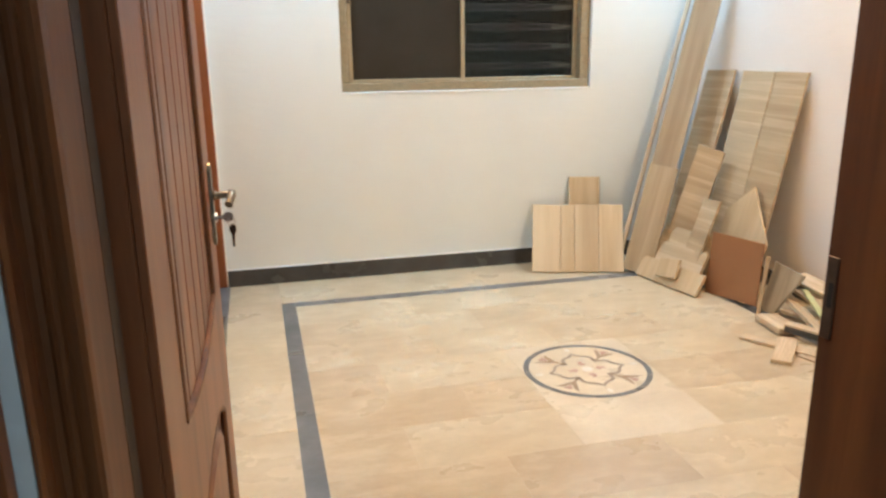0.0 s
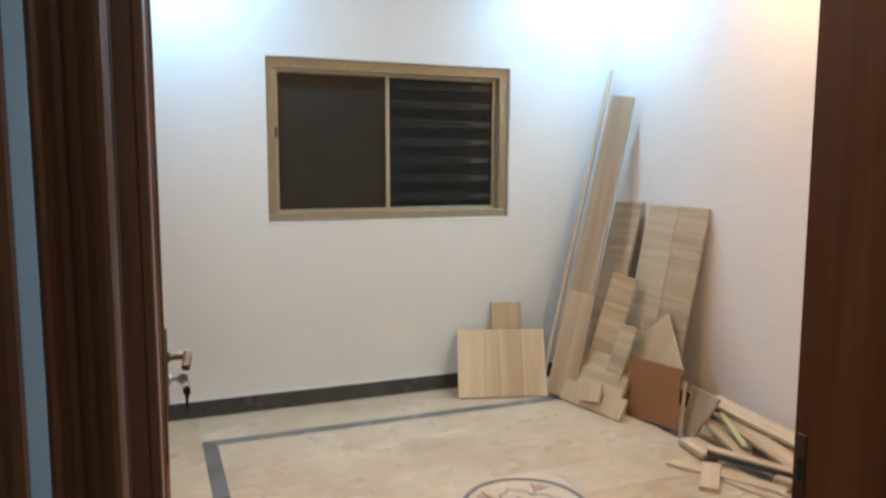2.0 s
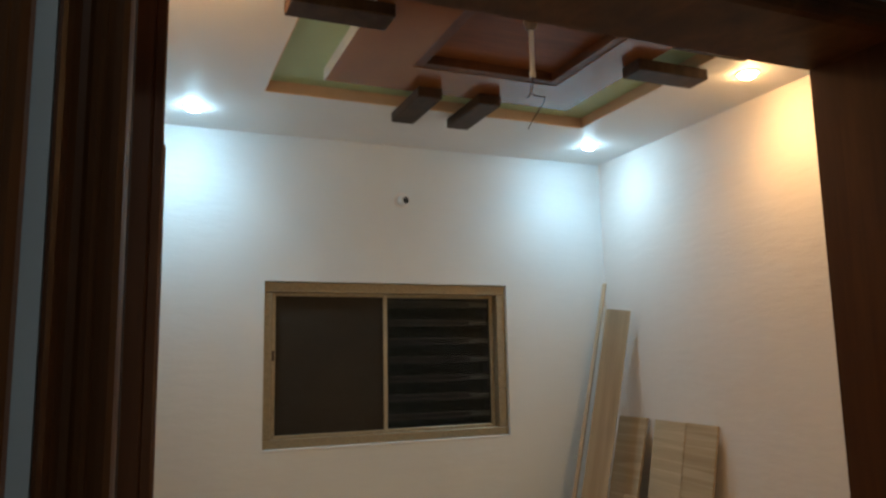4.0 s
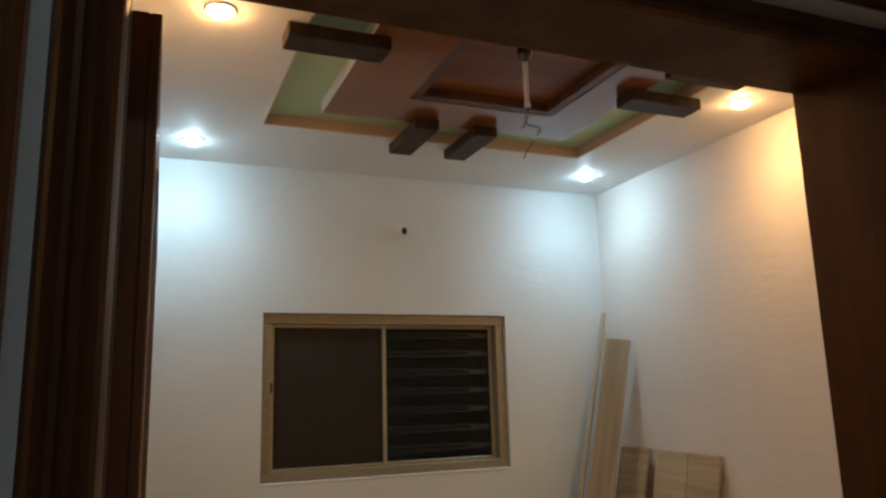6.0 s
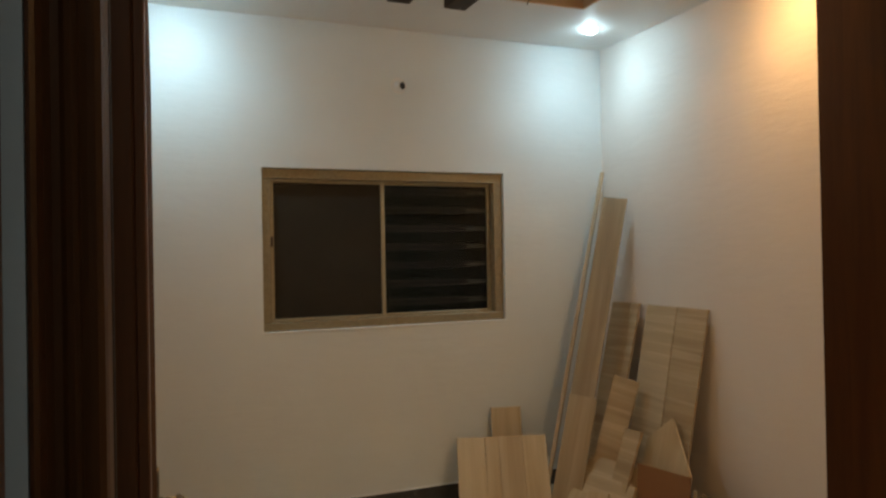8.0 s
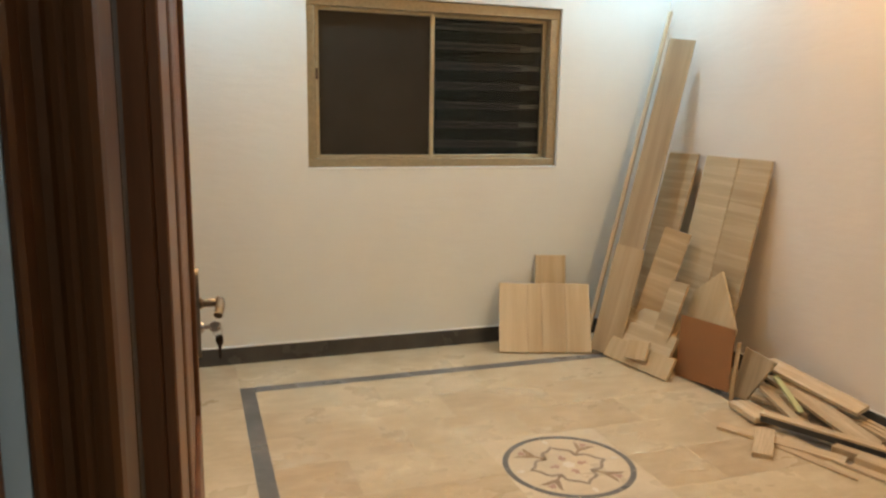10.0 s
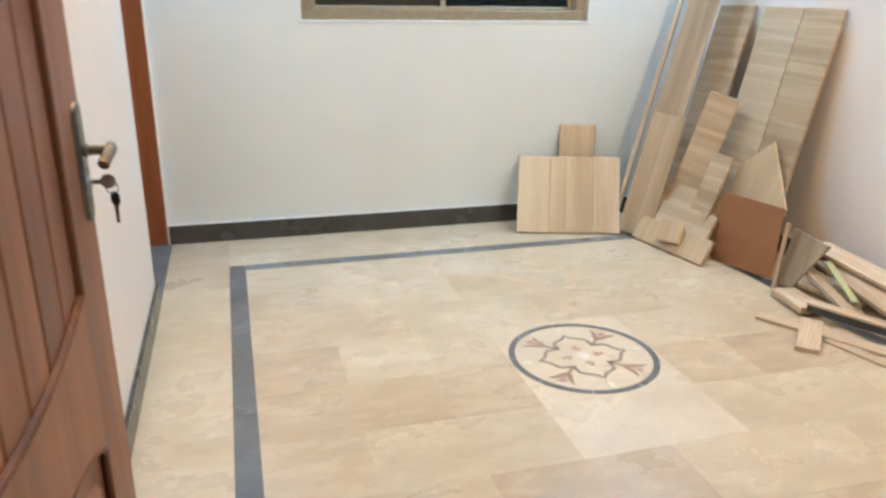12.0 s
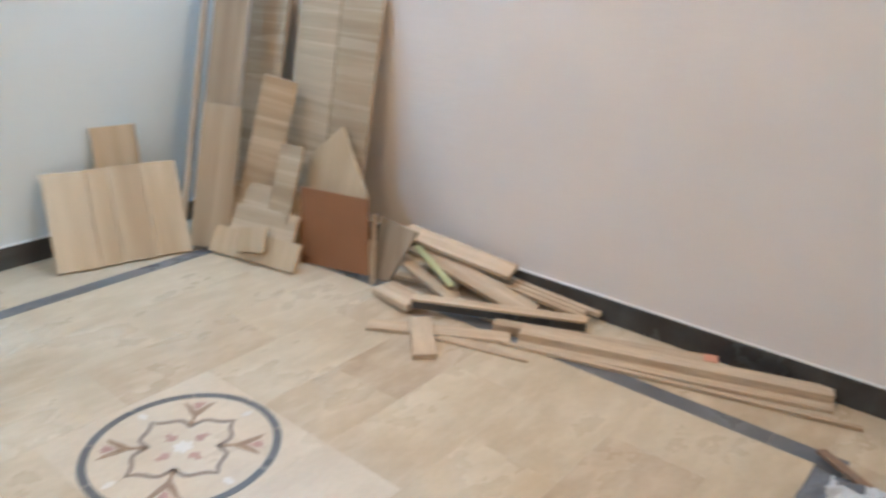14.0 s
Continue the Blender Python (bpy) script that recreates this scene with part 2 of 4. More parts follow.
# ---------------------------------------------------------------- builders
def mesh_of(name, bm, material):
    me = bpy.data.meshes.new(name)
    bmesh.ops.recalc_face_normals(bm, faces=bm.faces)
    bm.to_mesh(me)
    bm.free()
    me.materials.append(material)
    return me


def part(name, bm, material, parent=None, label=""):
    ob = new(name, mesh_of(name, bm, material))
    if parent:
        ob.parent = parent
    return tagged(ob, label)


def box_bm(lo, hi, bevel=0.0, bm=None):
    bm = bm or bmesh.new()
    sx, sy, sz = (h - l for l, h in zip(lo, hi))
    mid = [(l + h) / 2 for l, h in zip(lo, hi)]
    made = bmesh.ops.create_cube(bm, size=1, matrix=Matrix.Translation(mid) @ Matrix.Diagonal((sx, sy, sz, 1)))
    if bevel:
        edges = list({e for v in made["verts"] for e in v.link_edges})
        bmesh.ops.bevel(bm, geom=edges, offset=bevel, segments=1, affect="EDGES")
    return bm


def prism_bm(outline, z0, z1, bm=None):
    """An outline in x, y drawn up from z0 to z1."""
    bm = bm or bmesh.new()
    lo = [bm.verts.new((x, y, z0)) for x, y in outline]
    hi = [bm.verts.new((x, y, z1)) for x, y in outline]
    n = len(outline)
    bm.faces.new(lo), bm.faces.new(hi)
    for i in range(n):
        bm.faces.new((lo[i], lo[(i + 1) % n], hi[(i + 1) % n], hi[i]))
    return bm


def ribbon_bm(points, width, z0, z1, closed=True, bm=None):
    """A flat inlay of that width along a line in the plane."""
    bm = bm or bmesh.new()
    n = len(points)
    rows = []
    for i, (x, y) in enumerate(points):
        a = Vector(points[(i - 1) % n] if closed or i else points[i])
        b = Vector(points[(i + 1) % n] if closed or i < n - 1 else points[i])
        d = (b - a).normalized()
        s = Vector((-d.y, d.x)) * width / 2
        rows.append([bm.verts.new((x + k * s.x, y + k * s.y, z)) for k in (-1, 1) for z in (z0, z1)])
    for i in range(n if closed else n - 1):
        p, q = rows[i], rows[(i + 1) % n]
        bm.faces.new((p[1], q[1], q[3], p[3]))
        bm.faces.new((p[0], q[0], q[1], p[1]))
        bm.faces.new((p[2], q[2], q[3], p[3]))
    return bm


def lathe_bm(profile, axis=(0, 0, 1), at=(0, 0, 0), n=24, bm=None):
    """A turned shape: profile of (radius, height) along the axis."""
    bm = bm or bmesh.new()
    turn = Vector((0, 0, 1)).rotation_difference(Vector(axis)).to_matrix()
    rings = []
    for r, h in profile:
        rings.append([bm.verts.new(Vector(at) + turn @ Vector((r * math.cos(a), r * math.sin(a), h)))
                      for a in (2 * math.pi * i / n for i in range(n))])
    for p, q in zip(rings, rings[1:]):
        for i in range(n):
            bm.faces.new((p[i], p[(i + 1) % n], q[(i + 1) % n], q[i]))
    bm.faces.new(rings[0]), bm.faces.new(rings[-1])
    return bm


def tube_bm(points, radius, n=8, bm=None):
    """A round bar or wire along points."""
    bm = bm or bmesh.new()
    rings = []
    for i, p in enumerate(points):
        a, b = Vector(points[max(i - 1, 0)]), Vector(points[min(i + 1, len(points) - 1)])
        q = Vector((0, 0, 1)).rotation_difference((b - a).normalized()).to_matrix()
        rings.append([bm.verts.new(Vector(p) + q @ Vector((radius * math.cos(t), radius * math.sin(t), 0)))
                      for t in (2 * math.pi * k / n for k in range(n))])
    for p, q in zip(rings, rings[1:]):
        for i in range(n):
            bm.faces.new((p[i], p[(i + 1) % n], q[(i + 1) % n], q[i]))
    bm.faces.new(rings[0]), bm.faces.new(rings[-1])
    return bm


def setting(name, bm, material, label, category):
    return tagged(part(name, bm, material), label, category, kind="structure")


def leaning(name, bl, br, tl, thick, material, label, category="board", group="offcut boards in the corner", outline=None):
    """A board by its lower corners and the upper corner over the first; it keeps square and rests on the lowest corner."""
    bl, br, tl = Vector(bl), Vector(br), Vector(tl)
    up, e = tl - bl, br - bl
    w, h = e.length, up.length
    u = up.normalized()
    e = (e - e.dot(u) * u).normalized()
    n = e.cross(u)
    if outline is None:
        outline = [(0, 0), (w, 0), (w, h), (0, h)]
    bm = bmesh.new()
    front = [bm.verts.new((x, 0, z)) for x, z in outline]
    back = [bm.verts.new((x, thick, z)) for x, z in outline]
    bm.faces.new(front), bm.faces.new(back)
    for i in range(len(outline)):
        j = (i + 1) % len(outline)
        bm.faces.new((front[i], front[j], back[j], back[i]))
    bmesh.ops.bevel(bm, geom=list(bm.edges), offset=min(0.0015, thick / 5), segments=1, affect="EDGES")
    ob = part(name, bm, material)
    m = Matrix.Identity(4)
    for i in range(3):
        m[i][0], m[i][1], m[i][2], m[i][3] = e[i], -n[i], u[i], bl[i]
    low = min((m @ v.co).z for v in ob.data.vertices)
    ob.matrix_world = Matrix.Translation((0, 0, min(bl.z, br.z) - low)) @ m
    return tagged(ob, label, category, group)


def stick(name, p, q, width, thick, material, label, roll=0.0, point=0.0, category="wood offcut", group="offcuts heaped on the floor", uneven=0.0, profile=None):
    """A length of wood from p to q (the middle of its underside), lying flat; roll tips it about its length; point sharpens its end."""
    p, q = Vector(p), Vector(q)
    u = (q - p).normalized()
    side = u.cross(Vector((0, 0, 1))).normalized()
    top = side.cross(u)
    r = Matrix.Rotation(radians(roll), 3, u)
    side, top = r @ side, r @ top
    L = (q - p).length
    bm = bmesh.new()
    sec = profile or [(-width / 2, 0), (width / 2, 0), (width / 2, thick), (-width / 2, thick)]
    rows = []
    for k, z in enumerate((0.0, L)):
        rows.append([bm.verts.new((x * (1 - (point if k else 0)), y, z + uneven * (x / width) * (1 if k else -1))) for x, y in sec])
    n = len(sec)
    bm.faces.new(rows[0]), bm.faces.new(rows[1])
    for i in range(n):
        bm.faces.new((rows[0][i], rows[0][(i + 1) % n], rows[1][(i + 1) % n], rows[1][i]))
    bmesh.ops.bevel(bm, geom=list(bm.edges), offset=min(0.0012, thick / 6), segments=1, affect="EDGES")
    ob = part(name, bm, material)
    m = Matrix.Identity(4)
    for i in range(3):
        m[i][0], m[i][1], m[i][2], m[i][3] = side[i], top[i], u[i], p[i]
    low = min((m @ v.co).z for v in ob.data.vertices)
    ob.matrix_world = Matrix.Translation((0, 0, max(0.0, -low) + 0.0005)) @ m
    return tagged(ob, label, category, group)


# ---------------------------------------------------------------- the room's shell
XL, YF, YH = -3.075, -3.50, -3.70        # left wall, front wall: room side and hall side
WX0, WX1, WZ0, WZ1 = -2.342, -0.775, 1.124, 2.083
DX0, DX1, DZ = -3.076, -1.986, 2.102      # doorway in the front wall, before its frame
AY0, AY1, AZ = -0.83, -0.03, 2.08         # opening in the left wall by the corner
HALL_L, HALL_R, HALL_B = -4.3, -1.2, -6.0
SLAB = 3.25


def wall_north():
    bm = bmesh.new()
    for lo, hi in (((XL - 0.2, 0, 0), (WX0, 0.2, SLAB)), ((WX1, 0, 0), (0.2, 0.2, SLAB)),
                   ((WX0, 0, 0), (WX1, 0.2, WZ0)), ((WX0, 0, WZ1), (WX1, 0.2, SLAB))):
        box_bm(lo, hi, bm=bm)
    bmesh.ops.remove_doubles(bm, verts=bm.verts, dist=1e-5)
    return setting("wall_north", bm, WALL, "smooth off-white painted plaster wall with a window opening", "wall")


def wall_south():
    bm = bmesh.new()
    for lo, hi in (((HALL_L, YH, 0), (-4.02, YF, SLAB)), ((-3.165, YH, 0), (DX0, YF, SLAB)), ((DX1, YH, 0), (0.2, YF, SLAB)),
                   ((DX0, YH, DZ), (DX1, YF, SLAB)), ((-4.02, YH, DZ), (-3.165, YF, SLAB))):
        box_bm(lo, hi, bm=bm)
    return setting("wall_south", bm, WALL, "off-white painted plaster wall with the doorway in it", "wall")


def wall_west():
    bm = bmesh.new()
    x0, x1 = XL - 0.15, XL
    for lo, hi in (((x0, YF, 0), (x1, AY0, SLAB)), ((x0, AY1, 0), (x1, 0, SLAB)), ((x0, AY0, AZ), (x1, AY1, SLAB))):
        box_bm(lo, hi, bm=bm)
    return setting("wall_west", bm, WALL_WARM, "warm off-white painted plaster wall with a narrow door opening", "wall")


wall_north(), wall_south(), wall_west()
setting("wall_east", box_bm((0, YF, 0), (0.2, 0, SLAB)), WALL_WARM, "off-white painted plaster wall with a faint pink tone", "wall")
setting("hall_wall_west", box_bm((HALL_L - 0.15, HALL_B, 0), (HALL_L, YF, SLAB)), WALL, "plain off-white painted hall wall", "wall")
setting("hall_wall_east", box_bm((HALL_R, HALL_B, 0), (HALL_R + 0.15, YH, SLAB)), WALL, "plain off-white painted hall wall", "wall")
setting("hall_wall_south", box_bm((HALL_L - 0.15, HALL_B - 0.15, 0), (HALL_R + 0.15, HALL_B, SLAB)), WALL, "plain off-white painted hall wall", "wall")
setting("hall_ceiling", box_bm((HALL_L, HALL_B, CEIL), (HALL_R, YH, CEIL + 0.1)), CEILING, "plain white hall ceiling", "ceiling")
setting("hall_floor", box_bm((HALL_L, HALL_B, -0.1), (HALL_R, YH, 0)), CREAM, "pale marble hall floor", "floor")

# false ceiling with a rectangular opening
OX0, OX1, OY0, OY1 = -2.47, -0.595, -2.91, -0.706


def ceiling():
    bm = bmesh.new()
    for lo, hi in (((XL, YF, CEIL), (OX0, 0, CEIL + 0.06)), ((OX1, YF, CEIL), (0, 0, CEIL + 0.06)),
                   ((OX0, OY1, CEIL), (OX1, 0, CEIL + 0.06)), ((OX0, YF, CEIL), (OX1, OY0, CEIL + 0.06))):
        box_bm(lo, hi, bm=bm)
    setting("ceiling", bm, CEILING, "white plasterboard false ceiling with a large rectangular opening", "ceiling")
    bm = bmesh.new()
    t = 0.006
    for lo, hi in (((OX0, OY1 - t, CEIL + 0.001), (OX1, OY1, CEIL + 0.062)), ((OX0, OY0, CEIL + 0.001), (OX1, OY0 + t, CEIL + 0.062)),
                   ((OX0, OY0 + t, CEIL + 0.001), (OX0 + t, OY1 - t, CEIL + 0.062)), ((OX1 - t, OY0 + t, CEIL + 0.001), (OX1, OY1 - t, CEIL + 0.062))):
        box_bm(lo, hi, bm=bm)
    setting("ceiling_trim", bm, TRIM, "orange-brown painted edge round the ceiling opening", "ceiling trim")
    setting("ceiling_cove", box_bm((OX0 - 0.1, OY0 - 0.1, CEIL + 0.063), (OX1 + 0.1, OY1 + 0.1, CEIL + 0.09)), GREEN,
            "green painted upper ceiling inside the opening", "ceiling")
    setting("roof_slab", box_bm((XL - 0.35, YH, SLAB), (0.35, 0.2, SLAB + 0.15)), CEILING, "concrete roof slab", "ceiling")


ceiling()

PX0, PX1, PY0, PY1 = -2.215, -0.85, -2.66, -0.945
RX0, RX1, RY0, RY1 = -1.87, -1.10, -2.36, -1.25


def ceiling_panel():
    """The dropped panel in the opening: a flat orange field round a sunk dark wooden one."""
    root = tagged(new("ceiling_panel"), "dropped orange-brown ceiling panel with a sunk dark wood centre", "ceiling panel", kind="structure")
    z0, z1 = CEIL + 0.004, CEIL + 0.0628
    bm = bmesh.new()
    for lo, hi in (((PX0, PY0, z0), (RX0, PY1, z1)), ((RX1, PY0, z0), (PX1, PY1, z1)),
                   ((RX0, RY1, z0), (RX1, PY1, z1)), ((RX0, PY0, z0), (RX1, RY0, z1))):
        box_bm(lo, hi, bm=bm)
    part("panel_field", bm, ORANGE, root)
    t = 0.005
    bm = bmesh.new()
    for lo, hi in (((PX0 - t, PY0 - t, z0 + 0.002), (PX0, PY1 + t, z1)), ((PX1, PY0 - t, z0 + 0.002), (PX1 + t, PY1 + t, z1)),
                   ((PX0, PY1, z0 + 0.002), (PX1, PY1 + t, z1)), ((PX0, PY0 - t, z0 + 0.002), (PX1, PY0, z1))):
        box_bm(lo, hi, bm=bm)
    part("panel_edge", bm, CEILING, root, "white painted panel edge")
    part("sunk_field", box_bm((RX0, RY0, CEIL + 0.052), (RX1, RY1, CEIL + 0.0625)), RED_WOOD, root, "dark red-brown wood veneer")
    for lo, hi in (((RX0, RY0, z0 + 0.003), (RX0 + 0.05, RY1, z0 + 0.046)), ((RX1 - 0.05, RY0, z0 + 0.003), (RX1, RY1, z0 + 0.046)),
                   ((RX0 + 0.05, RY1 - 0.05, z0 + 0.003), (RX1 - 0.05, RY1, z0 + 0.046)), ((RX0 + 0.05, RY0, z0 + 0.003), (RX1 - 0.05, RY0 + 0.05, z0 + 0.046))):
        part("moulding", box_bm(lo, hi, 0.002), SUNK_WOOD, root)


ceiling_panel()


def ceiling_bar(lo, hi):
    bm = box_bm((lo[0], lo[1], CEIL - 0.055), (hi[0], hi[1], CEIL - 0.0005), 0.004)
    return tagged(part("ceiling_bar", bm, DARK_WOOD), "dark brown wooden bar across the ceiling cove", "ceiling bar", "bars across the cove")


for lo, hi in (((-1.765, -1.04), (-1.635, -0.61)), ((-1.435, -1.04), (-1.305, -0.61)),
               ((-0.935, -1.705), (-0.535, -1.575)), ((-0.935, -2.06), (-0.535, -1.93)),
               ((-2.545, -1.815), (-2.145, -1.68)), ((-2.545, -2.16), (-2.145, -2.03))):
    ceiling_bar(lo, hi)


def downlight(x, y, colour, power):
    warm = colour in (WARM, FRONT_FILL)
    root = tagged(new("downlight"), "round recessed ceiling downlight, lit warm yellow; the front pair is added, unseen" if warm else "round recessed ceiling downlight, lit cold white",
                  "downlight", "ceiling downlights")
    root.location = (x, y, CEIL)
    part("trim_ring", lathe_bm([(0.040, -0.001), (0.041, -0.006), (0.052, -0.007), (0.057, -0.003), (0.058, -0.0005), (0.04, -0.0005)]), PLASTIC, root, "white trim ring")
    part("diffuser", lathe_bm([(0.001, -0.0015), (0.040, -0.0015), (0.042, -0.006), (0.037, -0.016), (0.026, -0.024), (0.012, -0.028), (0.001, -0.029)]),
         glowing("warm_glow" if warm else "cool_glow", colour, power * 100.0), root, "glowing diffuser")
    lamp = bpy.data.lights.new("downlight_lamp", "AREA")
    lamp.shape, lamp.size, lamp.energy, lamp.color, lamp.spread = "DISK", 0.08, power, colour, radians(135)
    lo = new("downlight_lamp", lamp)
    lo.location = (x, y, CEIL - 0.031)


for spec in LAMPS:
    downlight(*spec)


def fan_rod():
    root = tagged(new("fan_rod"), "white ceiling fan down-rod with loose wires and no fan", "fan rod")
    root.location = (-1.55, -1.80, 0)
    part("canopy", lathe_bm([(0.03, CEIL + 0.051), (0.03, CEIL + 0.02), (0.02, CEIL - 0.005), (0.011, CEIL - 0.01)]), IRON, root, "dark rusty hook cover")
    part("rod", lathe_bm([(0.010, CEIL), (0.010, 2.78), (0.013, 2.775), (0.013, 2.755), (0.008, 2.755)], n=14), PLASTIC, root, "white painted steel tube")
    part("wire", tube_bm([(0, 0, 2.76), (-0.015, 0, 2.70), (0.0, 0, 2.675), (0.055, 0.005, 2.675), (0.05, 0, 2.655), (0.02, 0, 2.61), (-0.015, 0, 2.56), (-0.03, 0, 2.53)], 0.0022, 6), IRON, root)
    part("wire", tube_bm([(0.003, 0, 2.76), (0.0, 0.003, 2.71), (-0.02, 0.004, 2.668), (-0.035, 0.0, 2.66)], 0.0020, 6), IRON, root)


fan_rod()

# skirting
for name, lo, hi, mat in (("baseboard_north", (XL + 0.002, -0.014, 0), (-0.002, -0.001, 0.100), BLACK),
                          ("baseboard_east", (-0.014, YF + 0.002, 0), (-0.001, -0.015, 0.100), BLACK),
                          ("baseboard_west", (XL + 0.001, YF + 0.002, 0), (XL + 0.014, AY0 - 0.001, 0.100), BLACK),
                          ("baseboard_south", (DX1 + 0.08, YF + 0.001, 0), (-0.015, YF + 0.014, 0.100), BLACK)):
    setting(name, box_bm(lo, hi, 0.002), mat, "polished black marble skirting strip", "skirting")
for name, lo, hi in (("trim_grout_north", (XL + 0.002, -0.0125, 0.1005), (-0.0145, -0.001, 0.105)), ("trim_grout_east", (-0.0125, YF + 0.016, 0.1005), (-0.001, -0.001, 0.105))):
    setting(name, box_bm(lo, hi, 0.001), PLASTIC, "thin white grout line along the skirting", "grout line")


# ---------------------------------------------------------------- window
def window():
    root = tagged(new("window_1"), "bronze aluminium sliding window, closed, with dark night behind", "window", kind="structure")
    root.location = (0, 0.018, 0)
    def bar(name, lo, hi, mat=BRONZE, bev=0.004, label=""):
        return part(name, box_bm(lo, hi, bev), mat, root, label)
    x0, x1, z0, z1 = WX0 + 0.001, WX1 - 0.001, WZ0 + 0.001, WZ1 - 0.001
    w = 0.062
    bar("frame_bar", (x0, 0.004, z0), (x1, 0.10, z0 + w - 0.012))
    bar("frame_bar", (x0, 0.004, z1 - w), (x1, 0.10, z1))
    bar("frame_bar", (x0, 0.006, z0 + w - 0.012), (x0 + w - 0.012, 0.10, z1 - w))
    bar("frame_bar", (x1 - w, 0.006, z0 + w - 0.012), (x1, 0.10, z1 - w))
    ix0, ix1, iz0, iz1 = x0 + w - 0.012, x1 - w, z0 + w - 0.012, z1 - w
    xm = -1.60
    s = 0.024
    # outer sash with the dark slats behind, inner sash with the fly screen
    for a, b, y in ((ix0, xm + 0.018, 0.035), (xm - 0.018, ix1, 0.062)):
        bar("sash_bar", (a, y, iz0), (a + s, y + 0.022, iz1), SASH, 0.003)
        bar("sash_bar", (b - s, y, iz0), (b, y + 0.022, iz1), SASH, 0.003)
        bar("sash_bar", (a + s, y, iz0), (b - s, y + 0.022, iz0 + s * 0.8), SASH, 0.003)
        bar("sash_bar", (a + s, y, iz1 - s * 0.8), (b - s, y + 0.022, iz1), SASH, 0.003)
    bar("fly_screen", (ix0 + s, 0.048, iz0 + s * 0.8), (xm + 0.018 - s, 0.050, iz1 - s * 0.8), MESH, 0, "dark brown fly mesh")
    pane = bar("pane", (xm - 0.018 + s, 0.071, iz0 + s * 0.8), (ix1 - s, 0.075, iz1 - s * 0.8), PANE, 0, "dusty clear glass")
    pane.visible_shadow = False
    # near-black slats stand in for the dark outside; flat-bar grille, brackets at one end
    n, za, zb = 7, iz0 + 0.015, iz1 - 0.01
    pitch = (zb - za) / n
    for i in range(n):
        z = za + (i + 0.5) * pitch
        slat = part("dark_slat", box_bm((-0.36, -0.003, -0.066), (0.36, 0.003, 0.066), 0.001), SLAT_DARK, root)
        slat.location, slat.rotation_euler = (-1.235, 0.150, z), (radians(-7), 0, 0)
        zg = z + 0.01
        # bar coloured near-black to match the dark behind it
        part("grille_bar", box_bm((xm + 0.02, 0.100, zg - 0.011), (ix1 - 0.15, 0.106, zg + 0.011)), GRILLE_DARK, root)
        for dz in (-0.0165, 0.0165):
            part("grille_edge", box_bm((xm + 0.02, 0.094, zg + dz - 0.0022), (ix1 - 0.13, 0.106, zg + dz + 0.0022), 0.0006), TARNISHED, root)
        part("grille_bracket", prism_bm([(ix1 - 0.155, 0.092), (ix1 - 0.012, 0.092), (ix1 - 0.012, 0.105), (ix1 - 0.155, 0.105)], zg - 0.013, zg + 0.013), TARNISHED, root)
    part("latch", box_bm((ix0 - 0.010, 0.020, 1.62), (ix0 + 0.016, 0.036, 1.68), 0.004), IRON, root, "dark sliding latch")
    setting("sill_plaster", box_bm((WX0 - 0.012, -0.0025, WZ0 - 0.014), (WX1 + 0.012, 0.004, WZ0 - 0.0005), 0.002), WALL, "rough plaster edge under the window", "plaster trim")
    # added sheet; its near-black colour stands for the night outside
    setting("night_backdrop", box_bm((-3.2, 0.9, 0.4), (0.2, 0.92, 2.9)), DARKNESS, "near-black sheet standing in for the dark of night", "backdrop")


window()


def conduit_stub():
    root = tagged(new("conduit_stub"), "white plastic conduit end sticking out of the wall", "conduit")
    root.location = (-1.495, 0, 2.612)
    tilt = (0.35, -1, -0.12)
    part("pipe", lathe_bm([(0.033, 0.0), (0.033, 0.042), (0.031, 0.044), (0.0235, 0.044), (0.0230, 0.004)], axis=tilt, n=20), PLASTIC, root)
    # near-black plug gives the pipe its inner shade
    part("bore", lathe_bm([(0.0228, 0.006), (0.0228, 0.0405), (0.001, 0.0405)], axis=tilt, n=16), DARKNESS, root, "dark plug standing in for the shade inside the pipe")
    part("patch", lathe_bm([(0.052, 0.0005), (0.050, 0.003), (0.030, 0.0035)], axis=(0, -1, 0), n=14), CEILING, root, "white filler patch")


conduit_stub()


def wall_plate():
    root = tagged(new("wall_plate"), "small beige plastic plate screwed on the wall", "wall plate")
    root.location = (XL, -1.27, 1.295)
    part("plate", box_bm((0.0005, -0.02, -0.038), (0.008, 0.02, 0.038), 0.002), GROUT, root)
    part("button", box_bm((0.0078, -0.008, -0.014), (0.011, 0.008, 0.014), 0.001), IRON, root, "dark button")


wall_plate()


# ---------------------------------------------------------------- door, its frame, the neighbour's
def post_outline(flip, xe):
    """The section of a frame post; xe: the rebate face towards the opening."""
    s = -1 if flip else 1
    pts = [(-0.047, YF + 0.002), (0.0, YF + 0.002), (0.0, YF - 0.044), (0.006, YF - 0.047), (0.006, YF - 0.146), (0.004, YF - 0.157), (-0.001, YF - 0.162),
           (-0.007, YF - 0.1615), (-0.0125, YF - 0.160), (-0.0145, YF - 0.164), (-0.018, YF - 0.167), (-0.023, YF - 0.166), (-0.027, YF - 0.163), (-0.033, YF - 0.165),
           (-0.038, YF - 0.174), (-0.041, YF - 0.190), (-0.044, YF - 0.198), (-0.047, YF - 0.199)]
    return [(xe + s * a, b) for a, b in pts]


JL, JR, JH = -3.028, -2.019, 2.070


